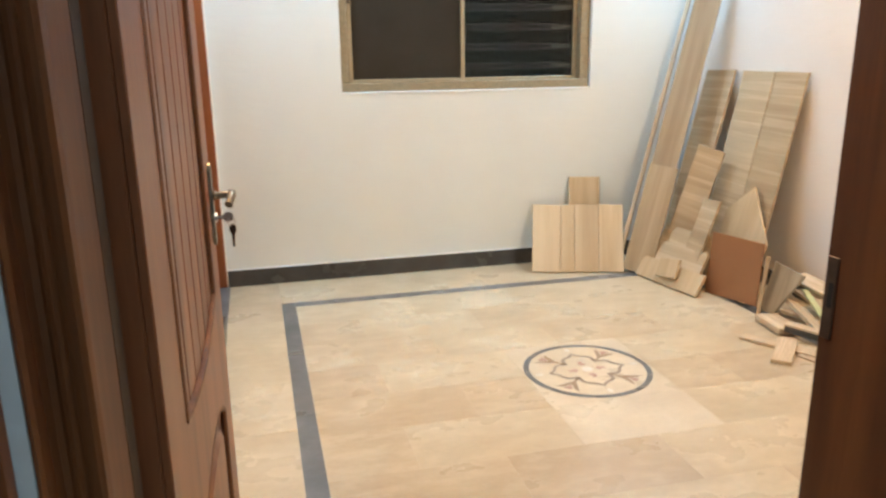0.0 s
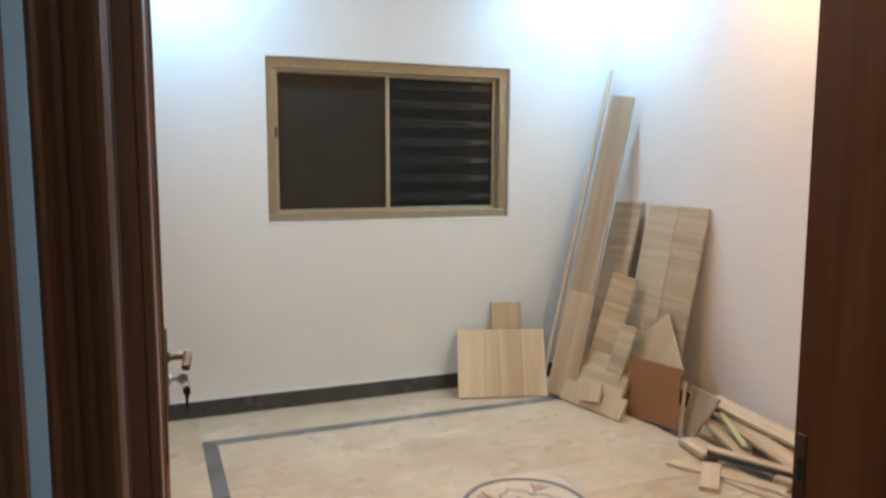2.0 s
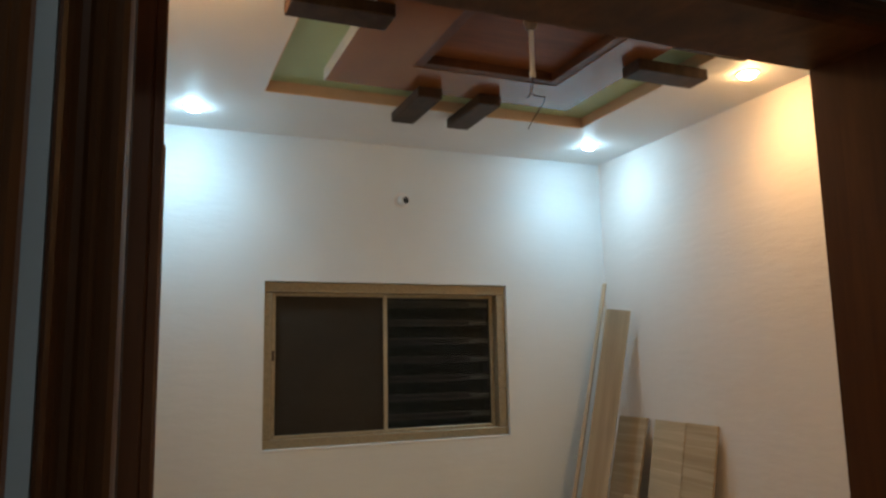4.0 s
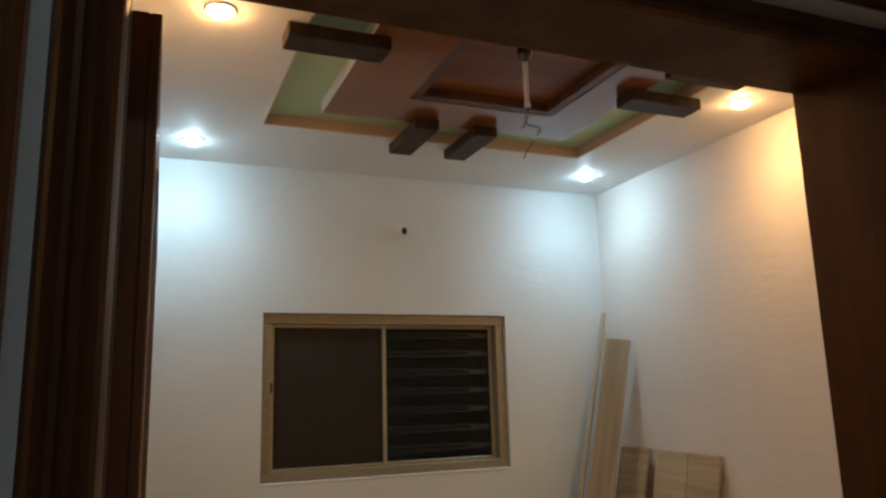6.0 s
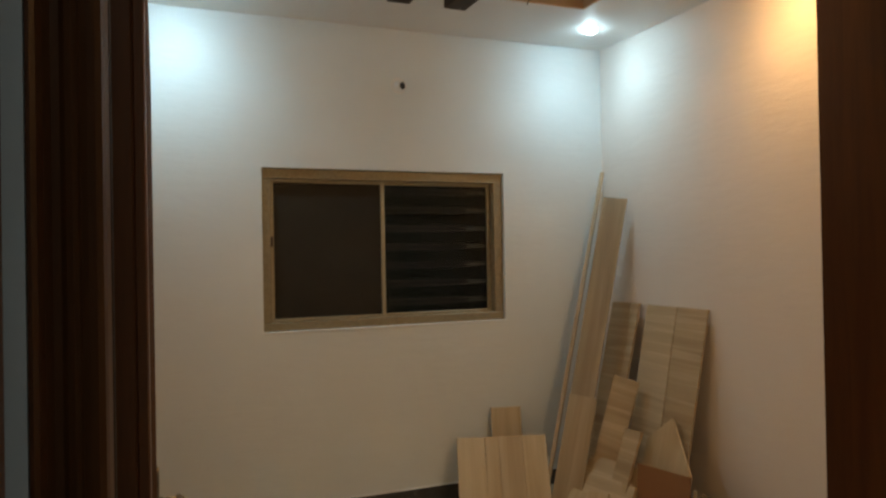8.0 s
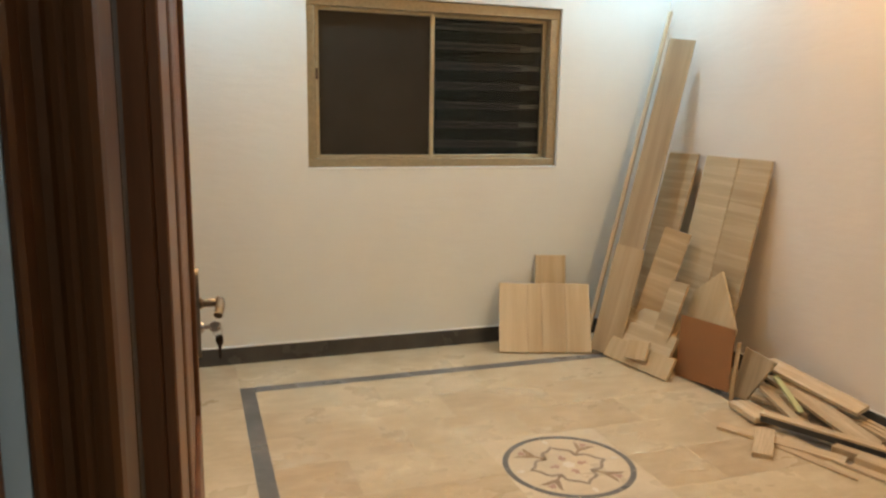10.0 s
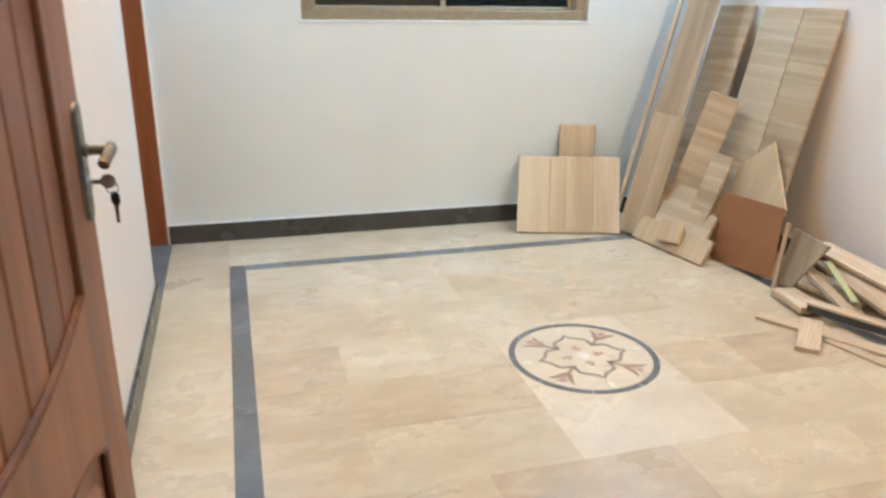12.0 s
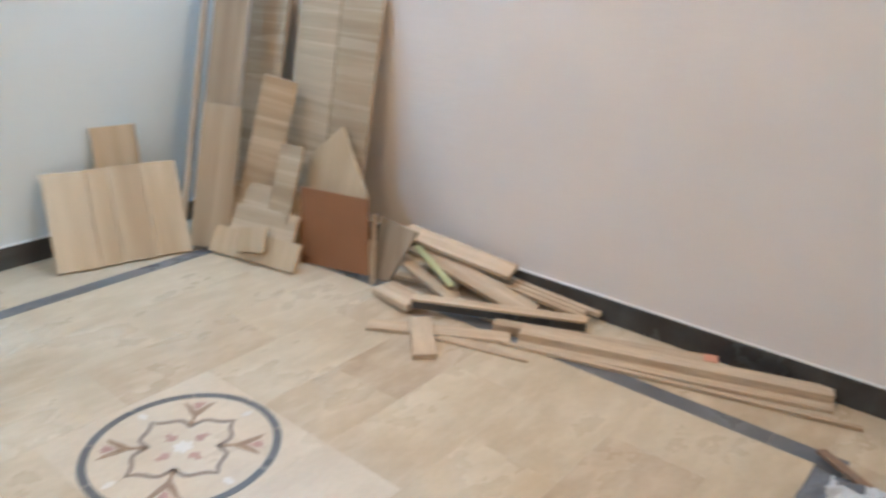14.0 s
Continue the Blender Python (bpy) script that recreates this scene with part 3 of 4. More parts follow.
def door_frame():
    root = tagged(new("door_frame"), "dark reddish-brown moulded wooden door frame", "door frame", kind="structure")
    part("post", prism_bm(post_outline(False, JL), 0, JH + 0.02), FRAME_WOOD, root)
    part("post", prism_bm([(JR + 0.032, YF + 0.002), (JR, YF + 0.002), (JR, YF - 0.044), (JR - 0.004, YF - 0.047), (JR - 0.004, YF - 0.206), (JR + 0.004, YF - 0.220),
                           (JR + 0.010, YF - 0.230), (JR + 0.20, YF - 0.230), (JR + 0.204, YF - 0.226), (JR + 0.204, YF - 0.2015), (JR + 0.032, YF - 0.2015)], 0, JH + 0.02), FRAME_WOOD, root)
    # dark strip laid in the rebate in place of its shade
    part("rebate_strip", box_bm((JL - 0.001, YF - 0.0475, 0.001), (JL + 0.0068, YF + 0.0015, JH), 0.0005), DARK_WOOD, root, "dark strip standing in for the shade behind the stop")
    part("overpanel", box_bm((JL - 0.047, YF - 0.225, JH + 0.030), (JR + 0.204, YF - 0.2015, JH + 0.36), 0.004), FRAME_WOOD, root)
    # head: the same section laid across, between the posts
    bm = bmesh.new()
    sec = [(y, JH - a) for a, y in [(p[0] - JL, p[1]) for p in post_outline(False, JL)]]
    ends = [[bm.verts.new((x, y, z)) for y, z in sec] for x in (JL - 0.0, JR + 0.0)]
    for r in ends:
        bm.faces.new(r)
    for i in range(len(sec)):
        j = (i + 1) % len(sec)
        bm.faces.new((ends[0][i], ends[0][j], ends[1][j], ends[1][i]))
    part("head", bm, FRAME_WOOD, root)
    part("strike_plate", box_bm((JR - 0.002, YF - 0.022, 0.895), (JR + 0.001, YF - 0.001, 1.025), 0.001), IRON, root, "dark worn metal strike plate")
    # near-black patch on the plate for the shade of a hole, none cut
    part("keeper_shade", box_bm((JR - 0.0025, YF - 0.018, 0.945), (JR - 0.0005, YF - 0.008, 0.985)), DARKNESS, root)


door_frame()

LEAF_W, LEAF_H, LEAF_T = 1.010, 2.045, 0.042


def door_leaf():
    """The open leaf: planked upper panel with a sagging lower edge, plain lower panel, lever on a long plate with keys."""
    root = tagged(new("door_1"), "polished reddish-brown wooden door standing wide open", "door", kind="structure")
    root.matrix_world = pose(-3.031, YF + 0.040, 0.012, 0, 0, 88.95)
    f = -LEAF_T                      # the hall face
    part("core", box_bm((0, f + 0.013, 0), (LEAF_W, 0, LEAF_H), 0.002), DOOR_WOOD, root)
    a, b, z_top = 0.180, 0.830, 1.90
    arc = lambda x: max(0.0, 1 - ((x - (a + b) / 2) / ((b - a) / 2)) ** 2)
    sag = lambda x, z: z - 0.042 * arc(x) if z > 0.6 else z + 0.080 * arc(x) ** 0.8
    xs = [a + (b - a) * i / 20 for i in range(21)]
    part("stile", box_bm((0, f, 0), (a, f + 0.0129, LEAF_H), 0.002), DOOR_WOOD, root)
    part("stile", box_bm((b, f, 0), (LEAF_W, f + 0.0129, LEAF_H), 0.002), DOOR_WOOD, root)
    part("top_rail", box_bm((a, f, z_top), (b, f + 0.0129, LEAF_H), 0.002), DOOR_WOOD, root)
    part("bottom_rail", box_bm((a, f, 0), (b, f + 0.0129, 0.14), 0.002), DOOR_WOOD, root)
    up, low = 0.763, 0.462
    line = [(x, sag(x, up)) for x in xs] + [(x, sag(x, low)) for x in reversed(xs)]
    bm = bmesh.new()
    fr = [bm.verts.new((x, f, z)) for x, z in line]
    bk = [bm.verts.new((x, f + 0.0129, z)) for x, z in line]
    for i in range(20):
        j = len(line) - 1 - i
        bm.faces.new((fr[i], fr[i + 1], fr[j - 1], fr[j]))
        bm.faces.new((fr[i], fr[i + 1], bk[i + 1], bk[i]))
        bm.faces.new((fr[j], fr[j - 1], bk[j - 1], bk[j]))
    part("middle_rail", bm, DOOR_WOOD, root)
    n = 6
    for i in range(n):
        x0, x1 = a + (b - a) * i / n, a + (b - a) * (i + 1) / n
        xm = (x0 + x1) / 2
        bm = bmesh.new()
        c = 0.007
        prof = [(x0 + 0.0006, f + 0.0125), (x0 + c, f + 0.007), (x1 - c, f + 0.007), (x1 - 0.0006, f + 0.0125)]
        z0 = sag(xm, up) - 0.09
        rows = [[bm.verts.new((x, y, z)) for x, y in prof] for z in (z0, z_top + 0.01)]
        for k in range(3):
            bm.faces.new((rows[0][k], rows[0][k + 1], rows[1][k + 1], rows[1][k]))
        part("plank", bm, DOOR_WOOD, root)
    inner = [a + 0.055 + (b - a - 0.11) * i / 16 for i in range(17)]
    rim = [(a + 0.055, 0.195), (b - 0.055, 0.195)] + [(x, sag(x, low) - 0.06) for x in reversed(inner)]
    bm = bmesh.new()
    mid = ((a + b) / 2, 0.33)
    outer = [bm.verts.new((x, f + 0.0128, z)) for x, z in rim]
    face = [bm.verts.new((x + 0.05 * (mid[0] - x), f + 0.003, z + 0.09 * (mid[1] - z))) for x, z in rim]
    bm.faces.new(face)
    for i in range(len(rim)):
        j = (i + 1) % len(rim)
        bm.faces.new((outer[i], outer[j], face[j], face[i]))
    part("lower_panel", bm, DOOR_WOOD, root)
    # mouldings
    def bead(pts, r=0.0085):
        return part("moulding", tube_bm([(x, f + 0.005, z) for x, z in pts], r, 8), FRAME_WOOD, root)
    bead([(a, sag(a, up)), (a, z_top)]), bead([(b, sag(b, up)), (b, z_top)]), bead([(a, z_top), (b, z_top)])
    bead([(x, sag(x, up)) for x in xs]), bead([(x, sag(x, low)) for x in xs], 0.007)
    bead([(a, 0.14), (a, low)], 0.007), bead([(b, 0.14), (b, low)], 0.007), bead([(a, 0.14), (b, 0.14)], 0.007)
    # lock furniture
    xk = LEAF_W - 0.048
    handle = part("handle_plate", plate_bm(xk, f, 0.855, 1.065), BRASS, root, "antique brass lock plate")
    part("lever_neck", lathe_bm([(0.011, 0), (0.013, 0.006), (0.009, 0.012), (0.009, 0.05), (0.004, 0.055)], axis=(0, -1, 0), at=(xk, f - 0.006, 0.982), n=14), BRASS, handle)
    part("lever", tube_bm([(xk + 0.012, f - 0.050, 0.984), (xk - 0.008, f - 0.054, 0.986), (xk - 0.026, f - 0.054, 0.983), (xk - 0.044, f - 0.051, 0.977), (xk - 0.060, f - 0.047, 0.967)], 0.0100, 10), BRASS, handle)
    part("cylinder", lathe_bm([(0.013, 0), (0.012, 0.008), (0.003, 0.009)], axis=(0, -1, 0), at=(xk, f - 0.006, 0.925), n=14), STEEL, handle)
    bm = box_bm((xk - 0.0012, f - 0.030, 0.921), (xk + 0.0012, f - 0.012, 0.929))
    lathe_bm([(0.004, -0.0012), (0.013, -0.0012), (0.013, 0.0012), (0.004, 0.0012)], axis=(1, 0, 0), at=(xk, f - 0.040, 0.925), n=16, bm=bm)
    part("key", bm, STEEL, handle, "steel key standing in the lock")
    bm = bmesh.new()
    ring = [(xk, f - 0.046 + 0.010 * math.cos(t), 0.912 + 0.010 * math.sin(t)) for t in (2 * math.pi * i / 14 for i in range(15))]
    tube_bm(ring, 0.0012, 6, bm)
    part("key_ring", bm, STEEL, handle)
    bm = bmesh.new()
    rim = [(-0.003, 0.848), (0.003, 0.848), (0.0045, 0.878), (0.011, 0.888), (0.010, 0.902), (0.0, 0.906), (-0.010, 0.902), (-0.011, 0.888), (-0.0045, 0.878)]
    sides = [[bm.verts.new((xk + 0.6 * u + dx, f - 0.0485 + 0.8 * u, z)) for u, z in rim] for dx in (-0.0015, 0.0015)]
    for side in sides:
        bm.faces.new(side)
    for i in range(len(rim)):
        j = (i + 1) % len(rim)
        bm.faces.new((sides[0][i], sides[0][j], sides[1][j], sides[1][i]))
    part("spare_key", bm, IRON, handle, "dark spare key hanging from the ring")


def plate_bm(x, f, z0, z1):
    bm = bmesh.new()
    w, n = 0.021, 8
    pts = [(x + w * math.cos(t), z1 - w + w * math.sin(t)) for t in (math.pi * i / n for i in range(n + 1))]
    pts += [(x - w * math.cos(t), z0 + w - w * math.sin(t)) for t in (math.pi * i / n for i in range(n + 1))]
    fr = [bm.verts.new((p, f - 0.008, q)) for p, q in pts]
    bk = [bm.verts.new((x + (p - x) * 1.12, f - 0.0005, q)) for p, q in pts]
    bm.faces.new(fr), bm.faces.new(bk)
    for i in range(len(pts)):
        j = (i + 1) % len(pts)
        bm.faces.new((fr[i], fr[j], bk[j], bk[i]))
    return bm


door_leaf()


def neighbour_door():
    """The closed door beside the doorway, on the hall side; only the edge of its frame comes into view."""
    root = tagged(new("door_2"), "closed reddish-brown wooden door with a moulded frame in the hall", "door", kind="structure")
    for x0, x1 in ((-3.175, -3.090), (-4.09, -4.013)):
        bm = box_bm((x0, YH - 0.036, 0), (x1, YH - 0.0005, 2.17), 0.006)
        for k in (0.2, 0.5, 0.8):
            box_bm((x0 + (x1 - x0) * k - 0.006, YH - 0.040, 0.001), (x0 + (x1 - x0) * k + 0.006, YH - 0.035, 2.168), 0.002, bm)
        part("architrave", bm, FRAME_WOOD, root)
    part("architrave", box_bm((-4.013, YH - 0.03, 2.09), (-3.175, YH - 0.0005, 2.17), 0.006), FRAME_WOOD, root)
    part("leaf", box_bm((-4.015, YH + 0.02, 0.01), (-3.168, YH + 0.06, 2.10), 0.003), FRAME_WOOD, root)


neighbour_door()


def side_door():
    """The narrow doorway in the left wall beside the corner."""
    root = tagged(new("door_3"), "reddish-brown wooden frame of a narrow closed side door", "door", kind="structure")
    x0, x1 = XL - 0.115, XL - 0.004
    part("post", box_bm((x0, AY1 - 0.022, 0.013), (x1, AY1 - 0.001, AZ - 0.001), 0.003), DOOR_WOOD, root)
    part("post", box_bm((x0, AY0 + 0.001, 0.013), (x1 - 0.008, AY0 + 0.022, AZ - 0.001), 0.003), DOOR_WOOD, root)
    part("head", box_bm((x0, AY0 + 0.022, AZ - 0.05), (x1 - 0.004, AY1 - 0.022, AZ - 0.001), 0.003), DOOR_WOOD, root)
    part("leaf", box_bm((x0 - 0.035, AY0 + 0.001, 0.014), (x0 - 0.001, AY1 - 0.001, AZ - 0.001), 0.002), DOOR_WOOD, root)
    part("threshold", box_bm((XL - 0.15, AY0 + 0.001, 0.0005), (XL + 0.012, AY1 - 0.001, 0.012), 0.002), GREY, root, "grey marble threshold")


side_door()


# ---------------------------------------------------------------- boards in the corner
def strip_board():
    """A square glued up of four strips, leaning on the back wall."""
    root = tagged(new("glued_board"), "square pale board of four glued wood strips leaning on the wall", "board", "offcut boards in the corner")
    bl, e, up = Vector((-1.238, -0.250, 0)), Vector((0.550, -0.160, 0)), Vector((0.080, 0.215, 0.382))
    cuts = (0.0, 0.31, 0.47, 0.73, 1.0)
    for a, b in zip(cuts, cuts[1:]):
        p = leaning("strip", bl + e * (a + 0.001), bl + e * (b - 0.001), bl + e * (a + 0.001) + up, 0.016, LONG_WOOD, "")
        for key in ("category", "group"):
            del p[key]
        p.parent = root


strip_board()
leaning("laminate_offcut", (-0.935, -0.13, 0), (-0.72, -0.13, 0), (-0.907, -0.022, 0.546), 0.012, LONG_WOOD, "narrow pale wood offcut standing behind the square panel")
leaning("long_plank", (-0.66, -0.355, 0), (-0.552, -0.468, 0), (-0.155, -0.235, 1.897), 0.014, DULL_WOOD, "tall dull brown laminate plank leaning into the corner", "plank")
leaning("short_plank", (-0.688, -0.385, 0), (-0.565, -0.512, 0), (-0.512, -0.340, 0.645), 0.014, PLAIN_WOOD, "shorter pale laminate plank in front of the tall one", "plank")
stick("thin_batten", (-0.685, -0.315, 0.0), (-0.035, -0.06, 2.10), 0.026, 0.016, RAW_WOOD, "thin raw pine batten leaning into the corner", category="batten", group="offcut boards in the corner")
leaning("laminate_board", (-0.33, -0.16, 0), (-0.33, -0.45, 0), (-0.032, -0.14, 1.215), 0.014, CROSS_WOOD, "brown cross-grained laminate board in the shade of the tall plank")
leaning("laminate_board", (-0.26, -0.495, 0), (-0.26, -0.775, 0), (-0.032, -0.508, 1.214), 0.014, CROSS_WOOD, "wide cross-grained laminate board leaning on the side wall")
leaning("laminate_board", (-0.262, -0.780, 0), (-0.262, -1.035, 0), (-0.030, -0.792, 1.214), 0.014, CROSS_WOOD, "wide cross-grained laminate board leaning on the side wall")
leaning("laminate_board", (-0.485, -0.435, 0), (-0.390, -0.568, 0), (-0.305, -0.525, 0.760), 0.014, CROSS_WOOD, "half-length cross-grained laminate board leaning on others")
leaning("laminate_offcut", (-0.512, -0.67, 0), (-0.512, -0.82, 0), (-0.325, -0.655, 0.495), 0.014, CROSS_WOOD, "short laminate offcut leaning on the boards")
for n, (w, h) in enumerate(((0.51, 0.13), (0.44, 0.235), (0.40, 0.33))):
    x, y = -0.643 + 0.034 * n, -0.462 + 0.008 * n
    leaning("laminate_offcut", (x, y, 0), (x + 0.184 * w, y - 0.983 * w, 0), (x + 0.4915 * h, y + 0.092 * h, 0.866 * h), 0.022,
            LONG_WOOD if n == 0 else CROSS_WOOD, "low laminate offcut stepped up at the foot of the boards")
leaning("laminate_offcut", (-0.618, -0.655, 0.045), (-0.590, -0.805, 0.045), (-0.575, -0.63, 0.145), 0.016, LONG_WOOD, "small laminate block resting on the stepped offcuts")
leaning("pointed_offcut", (-0.36, -0.80, 0), (-0.36, -1.12, 0), (-0.20, -0.80, 0.60), 0.012, LONG_WOOD, "pointed laminate offcut propped on the wide boards",
        outline=[(-0.05, 0), (0.33, 0), (0.36, 0.34), (0.13, 0.62), (-0.05, 0.46)])
leaning("hardboard_sheet", (-0.425, -0.875, 0), (-0.385, -1.265, 0), (-0.380, -0.840, 0.345), 0.005, HARDBOARD, "brown hardboard offcut standing on the floor", "hardboard sheet",
        outline=[(0, 0), (0.392, 0), (0.392, 0.330), (0, 0.348)])
stick("pine_offcut", (-0.375, -1.285, 0.0), (-0.33, -1.26, 0.30), 0.02, 0.012, RAW_WOOD, "thin pine strip standing behind the hardboard")
# dull laminate here: the shade beside the heap is put into its colour
leaning("laminate_offcut", (-0.335, -1.235, 0), (-0.325, -1.33, 0), (-0.235, -1.205, 0.275), 0.012, DULL_WOOD, "slant-cut laminate offcut leaning beside the hardboard",
        outline=[(0, 0), (0.095, 0), (0.150, 0.12), (0.205, 0.230), (0, 0.270)])

# ---------------------------------------------------------------- heap of offcuts on the floor
P = "raw pine offcut lying in the heap"
stick("pine_offcut", (-0.135, -1.26, 0.165), (-0.07, -1.80, 0.10), 0.085, 0.022, RAW_WOOD, "broad pine offcut on top of the heap", roll=18)
for dx, dz, cut in ((-0.025, 0.0, 0.0), (0.0, 0.006, 0.03), (0.025, 0.010, -0.02)):
    stick("pine_strip", (-0.058 + dx, -1.56, 0.046 + dz), (-0.062 + dx, -2.17 + cut, 0.016 + dz), 0.0235, 0.020, RAW_WOOD, "narrow pine strip lying beside others by the wall", roll=4)
stick("pine_offcut", (-0.23, -1.29, 0.085), (-0.31, -1.67, 0.015), 0.055, 0.020, RAW_WOOD, P, roll=-6)
stick("pine_offcut", (-0.14, -1.33, 0.11), (-0.20, -2.00, 0.02), 0.10, 0.020, RAW_WOOD, "wide pine offcut with a torn end", roll=10, uneven=0.05)
stick("pine_offcut", (-0.46, -1.59, 0.062), (-0.14, -2.19, 0.047), 0.052, 0.011, RAW_WOOD, P)
# black strip added below the pine strip for its dark front side
stick("skirting_offcut", (-0.458, -1.593, 0.030), (-0.139, -2.188, 0.014), 0.050, 0.032, BLACK, "dark strip added for the dark front side of a pine strip", category="skirting offcut")
stick("pine_block", (-0.40, -1.37, 0.005), (-0.44, -1.60, 0.012), 0.11, 0.03, RAW_WOOD, "short thick pine offcut lying in the heap")
stick("pine_offcut", (-0.66, -1.545, 0.0), (-0.38, -2.01, 0.0), 0.072, 0.014, RAW_WOOD, "flat pine strip on the marble floor")
stick("pine_block", (-0.52, -1.685, 0.018), (-0.70, -1.87, 0.0), 0.085, 0.02, RAW_WOOD, "short pine block lying across a strip")
stick("pine_splinter", (-0.53, -1.80, 0.0), (-0.475, -2.15, 0.0), 0.080, 0.007, RAW_WOOD, "thin pointed pine splinter on the floor", point=0.85)
stick("pine_offcut", (-0.30, -1.36, 0.03), (-0.20, -1.62, 0.02), 0.04, 0.02, CROSS_WOOD, P)
stick("pine_offcut", (-0.12, -1.45, 0.0), (-0.33, -1.72, 0.0), 0.07, 0.02, CROSS_WOOD, P)
stick("green_strip", (-0.175, -1.36, 0.135), (-0.26, -1.63, 0.055), 0.030, 0.008, LIME, "thin lime-green strip among the offcuts", category="plastic strip")

STEP = [(-0.05, 0), (0.05, 0), (0.05, 0.014), (0.014, 0.016), (0.010, 0.044), (-0.05, 0.047)]
stick("pine_moulding", (-0.375, -2.045, 0.0), (-0.045, -3.035, 0.0), 0.10, 0.034, RAW_WOOD, "long stepped pine moulding on the floor by the wall", category="moulding", group="pine mouldings on the floor", profile=STEP)
stick("pine_moulding", (-0.36, -1.92, 0.0), (-0.075, -2.66, 0.0), 0.05, 0.04, RAW_WOOD, "pine moulding with a pink-primed end on the floor", category="moulding", group="pine mouldings on the floor")
end = stick("primed_end", (-0.089, -2.625, 0.0), (-0.072, -2.669, 0.0), 0.052, 0.042, PINKTIP, "short pink-primed pine end piece", category="moulding", group="pine mouldings on the floor")
stick("pine_strip", (-0.43, -2.00, 0.0), (-0.125, -3.14, 0.0), 0.018, 0.013, RAW_WOOD, "thin pine strip on the floor beside the mouldings", category="moulding", group="pine mouldings on the floor")


def rag():
    """A crumpled cloth on the floor."""
    bm = bmesh.new()
    bmesh.ops.create_grid(bm, x_segments=36, y_segments=36, size=0.14)
    for v in bm.verts:
        p = v.co.copy()
        fall = max(0.0, 1 - (p.length / 0.17) ** 2)
        v.co.z = 0.004 + fall * (0.018 + 0.05 * abs(noise.noise(p * 16)) + 0.03 * abs(noise.noise(p * 34 + Vector((3, 1, 0)))))
        v.co.x += 0.03 * noise.noise(p * 9 + Vector((7, 0, 0)))
        v.co.y += 0.03 * noise.noise(p * 9 + Vector((0, 9, 0)))
    top = list(bm.faces)
    bmesh.ops.solidify(bm, geom=top, thickness=0.003)
    ob = part("rag", bm, RAG_LIGHT)
    ob.data.materials.append(RAG_DARK)
    for f in ob.data.polygons:
        f.use_smooth = True
        c = f.center
        f.material_index = 1 if noise.noise(Vector((c.x * 13, c.y * 13, 2))) > 0.08 or c.y > 0.09 else 0
    ob.location = (-0.56, -3.22, 0.004)
    return tagged(ob, "crumpled white and grey cloth lying on the floor", "cloth")


rag()
stick("wooden_handle", (-0.345, -3.075, 0.012), (-0.50, -3.28, 0.03), 0.030, 0.012, WORN_WOOD, "worn brown wooden handle lying against a cloth", category="handle", group="things by the doorway")


# ---------------------------------------------------------------- floor: slabs of marble, last in the file
floor = setting("floor", box_bm((XL, YH + 0.005, -0.12), (0, 0, -0.0004)), GROUT, "polished beige marble slab floor with grey border strips and an inlaid medallion", "floor")
FX0, FX1, FY0, FY1 = -2.706, -0.39, -3.075, -0.485      # field inside the strips
BX0, BX1, BY0, BY1 = -2.781, -0.315, -3.15, -0.408
ROW = 0.2975
GAP = 0.0003
shared = {}


def slab(x0, x1, y0, y1, mat, name="floor_slab"):
    w, d = round(x1 - x0, 4), round(y1 - y0, 4)
    key = (w, d, mat.name)
    if key not in shared:
        shared[key] = mesh_of(name, box_bm((-w / 2 + GAP, -d / 2 + GAP, -0.012), (w / 2 - GAP, d / 2 - GAP, 0), 0.0003), mat)
    ob = new(name, shared[key])
    ob.location = ((x0 + x1) / 2, (y0 + y1) / 2, 0)
    ob.parent = floor
    return ob


def field():
    y, i = FY1, 0
    while y > FY0 + 0.01:
        y0 = max(y - ROW, FY0)
        cuts = [FX0] + [x for x in ((-2.40, -1.81, -1.25, -0.66) if i % 2 else (-2.10, -1.53, -0.95)) if FX0 < x < FX1] + [FX1]
        med = 3 <= i <= 5
        if med:
            cuts = [FX0] + ([-2.40] if i != 4 else [-2.105]) + [-1.81, -1.25] + ([-0.66] if i != 4 else [-0.95]) + [FX1]
        for a, b in zip(cuts, cuts[1:]):
            if med and a == -1.81:
                continue
            slab(a, b, y0, y, BEIGE)
        y, i = y0, i + 1
    top = FY1 - 3 * ROW
    slab(-1.81, -1.25, top - 2 * ROW, top, CREAM, "medallion_slab")
    slab(-1.81, -1.25, top - 3 * ROW, top - 2 * ROW, CREAM)


field()


def runs(a, b, step):
    out, x = [], a
    while x < b - 0.05:
        e = min(x + step, b)
        out.append((x, b if b - e < 0.15 else e))
        x = out[-1][1]
    return out


for a, b in runs(YH + 0.005, 0, 0.6):                  # margins along the side walls
    slab(XL, BX0, a, b, BEIGE)
    slab(BX1, 0, a, b, BEIGE)
for a, b in runs(BX0, BX1, 0.6):                       # margins along the end walls
    slab(a, b, BY1, 0, BEIGE)
    slab(a, b, YH + 0.005, BY0, BEIGE)
for a, b in zip((BY0, -2.943, -1.78, -0.62), (-2.943, -1.78, -0.62, BY1)):
    slab(BX0, FX0, a, b, GREY, "border_strip")
    slab(FX1, BX1, a, b, GREY, "border_strip")
for a, b in runs(FX0, FX1, 1.2):
    slab(a, b, FY1, BY1, GREY, "border_strip")
    slab(a, b, BY0, FY0, GREY, "border_strip")


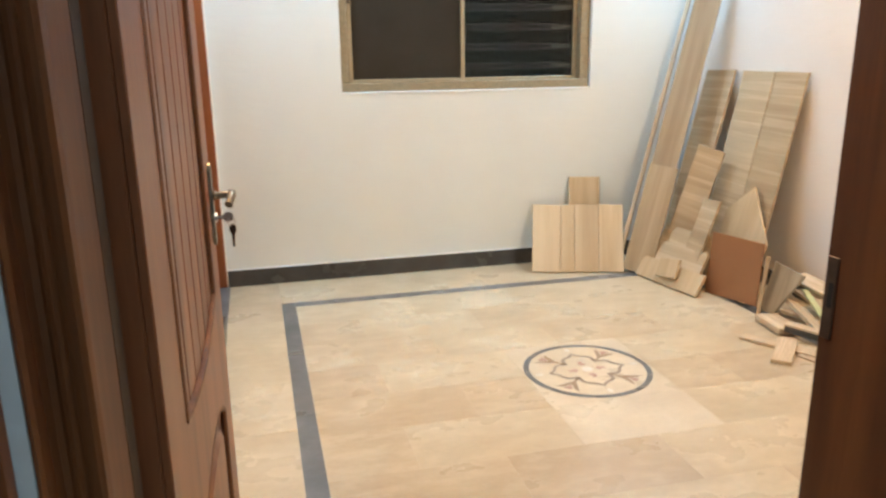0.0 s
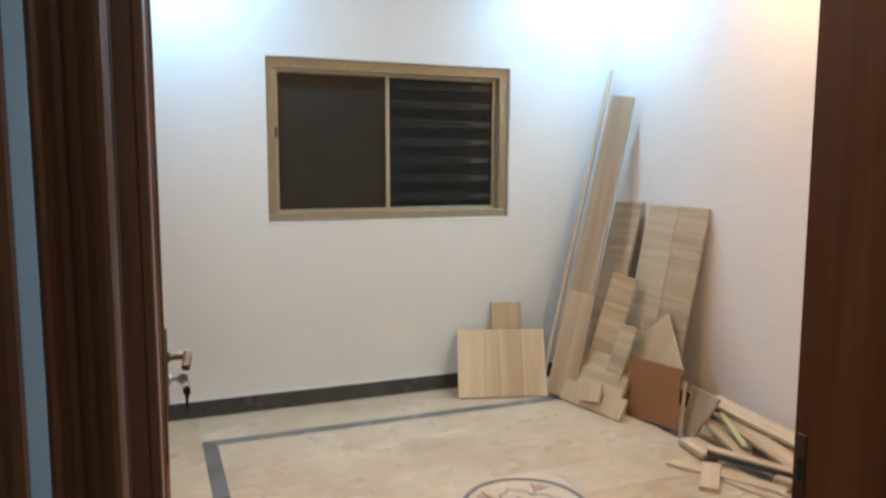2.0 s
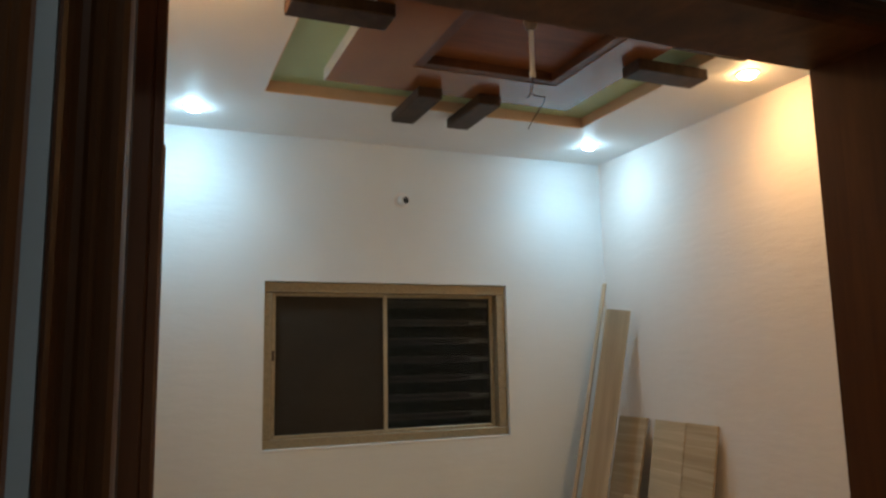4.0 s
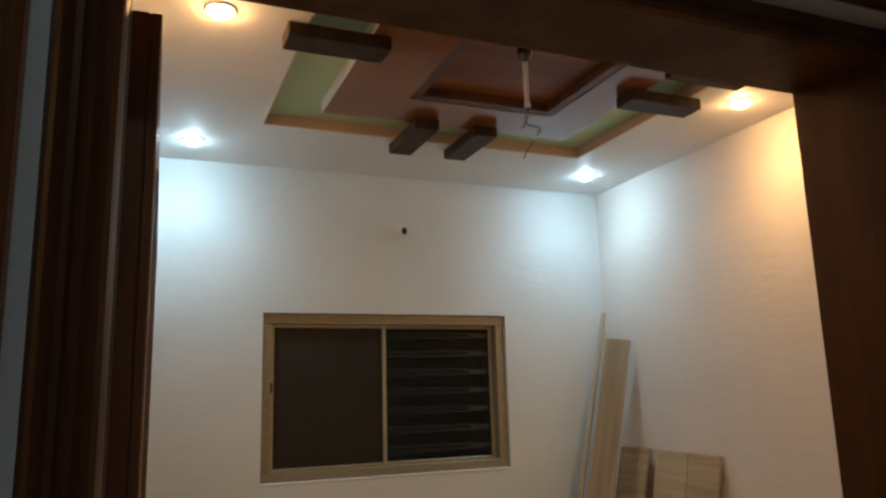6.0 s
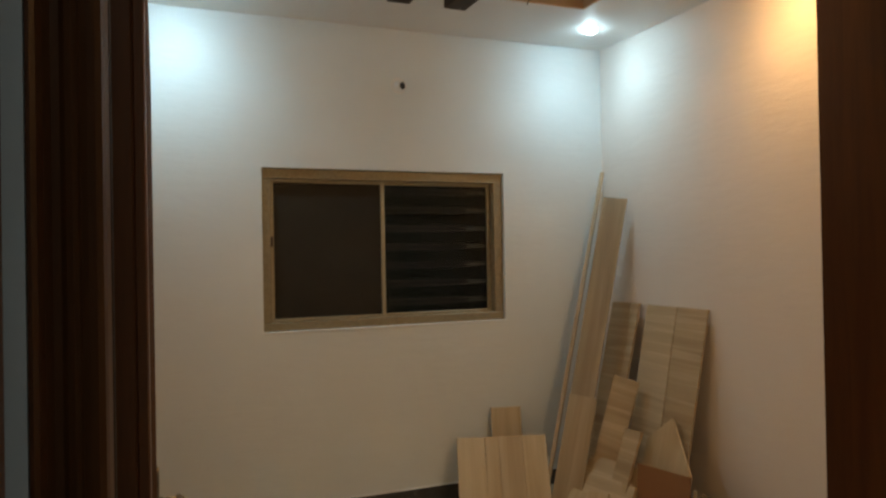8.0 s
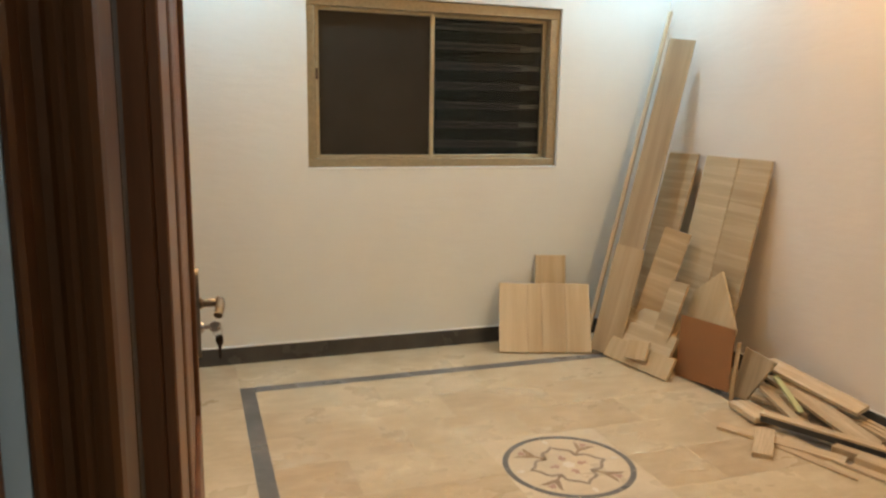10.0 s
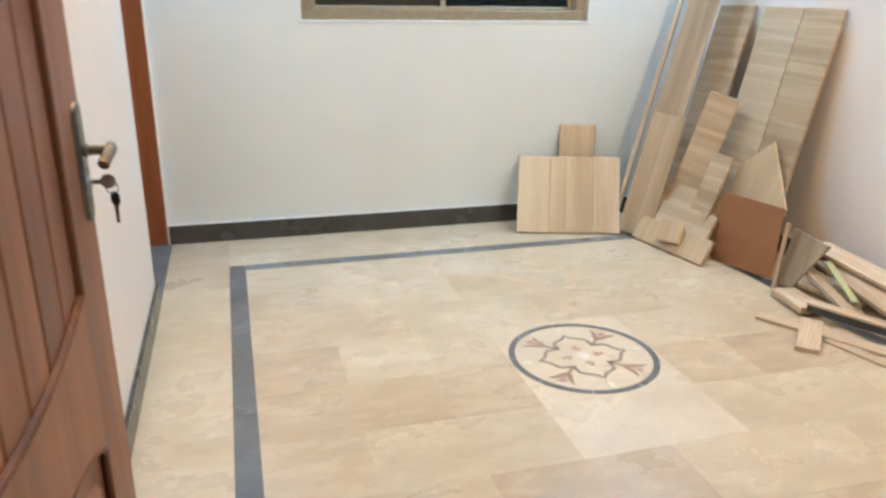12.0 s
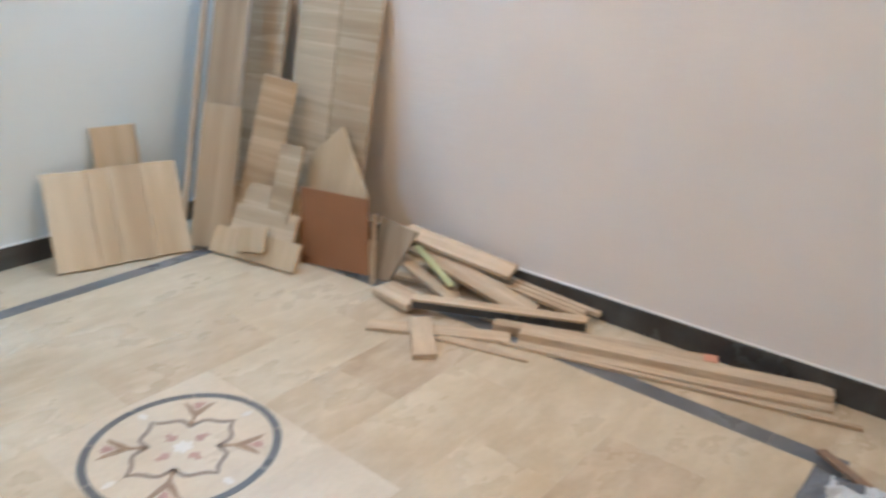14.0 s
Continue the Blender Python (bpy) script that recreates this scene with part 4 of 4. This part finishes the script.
def medallion():
    """Stone inlay: a ring, a four-pointed flower, four tulips on the diagonals."""
    cx, cy = -1.53, -1.682
    z0, z1 = -0.004, 0.0009
    turn = lambda pts, a: [(cx + x * math.cos(a) - y * math.sin(a), cy + x * math.sin(a) + y * math.cos(a)) for x, y in pts]
    n = 9
    for k in range(n):
        seg = [(0.264 * math.cos(t), 0.264 * math.sin(t)) for t in (2 * math.pi * (k + j / 10 * 0.985) / n for j in range(11))]
        part("ring_piece", ribbon_bm(turn(seg, 0.2), 0.024, z0, z1, False), GREY, floor)
    turns = [(0, 0.172), (5, 0.152), (13, 0.141), (23, 0.138), (31, 0.132), (38, 0.113), (45, 0.097)]
    quarter = [(d, rad) for d, rad in turns] + [(90 - d, rad) for d, rad in reversed(turns[1:-1])]
    flower = [(rad * math.cos(t), rad * math.sin(t)) for k in range(4) for t, rad in ((radians(d + 90 * k), rad) for d, rad in quarter)]
    part("flower_outline", ribbon_bm(turn(flower, 0.0), 0.0140, z0, z1), UMBER, floor)
    for k in range(4):
        a = math.pi / 4 + k * math.pi / 2
        stem = [(0.099, -0.012), (0.128, -0.005), (0.150, -0.007), (0.172, -0.022), (0.196, -0.034), (0.224, -0.050), (0.212, -0.026), (0.192, -0.012), (0.176, 0.0)]
        bm = prism_bm(turn(stem + [(x, -y) for x, y in reversed(stem[:-1])], a), z0, z1)
        part("tulip", bm, TULIP, floor)
        part("tulip_bud", prism_bm(turn([(0.183, 0.0), (0.200, -0.010), (0.226, -0.020), (0.219, -0.006), (0.230, 0.002), (0.218, 0.007), (0.222, 0.019), (0.200, 0.010)], a), z0, z1), ROSE, floor)
        b = k * math.pi / 2
        # white reflections off each flower point, laid in as a pale kite
        part("pale_tip", prism_bm(turn([(0.198, 0.0), (0.212, -0.012), (0.234, -0.008), (0.238, 0.0), (0.234, 0.008), (0.212, 0.012)], b), z0, z1), PALE, floor)
        part("petal_mark", prism_bm(turn([(0.042, -0.005), (0.056, -0.019), (0.066, -0.007), (0.086, -0.010), (0.080, 0.001), (0.087, 0.010), (0.068, 0.008), (0.058, 0.020), (0.044, 0.006)], b), z0, z1), ROSE, floor)
    part("flower_heart", prism_bm(turn([((0.026 + 0.005 * math.cos(6 * t)) * math.cos(t), (0.026 + 0.005 * math.cos(6 * t)) * math.sin(t)) for t in (2 * math.pi * i / 24 for i in range(24))], 0), z0, z1), PALE, floor)


medallion()
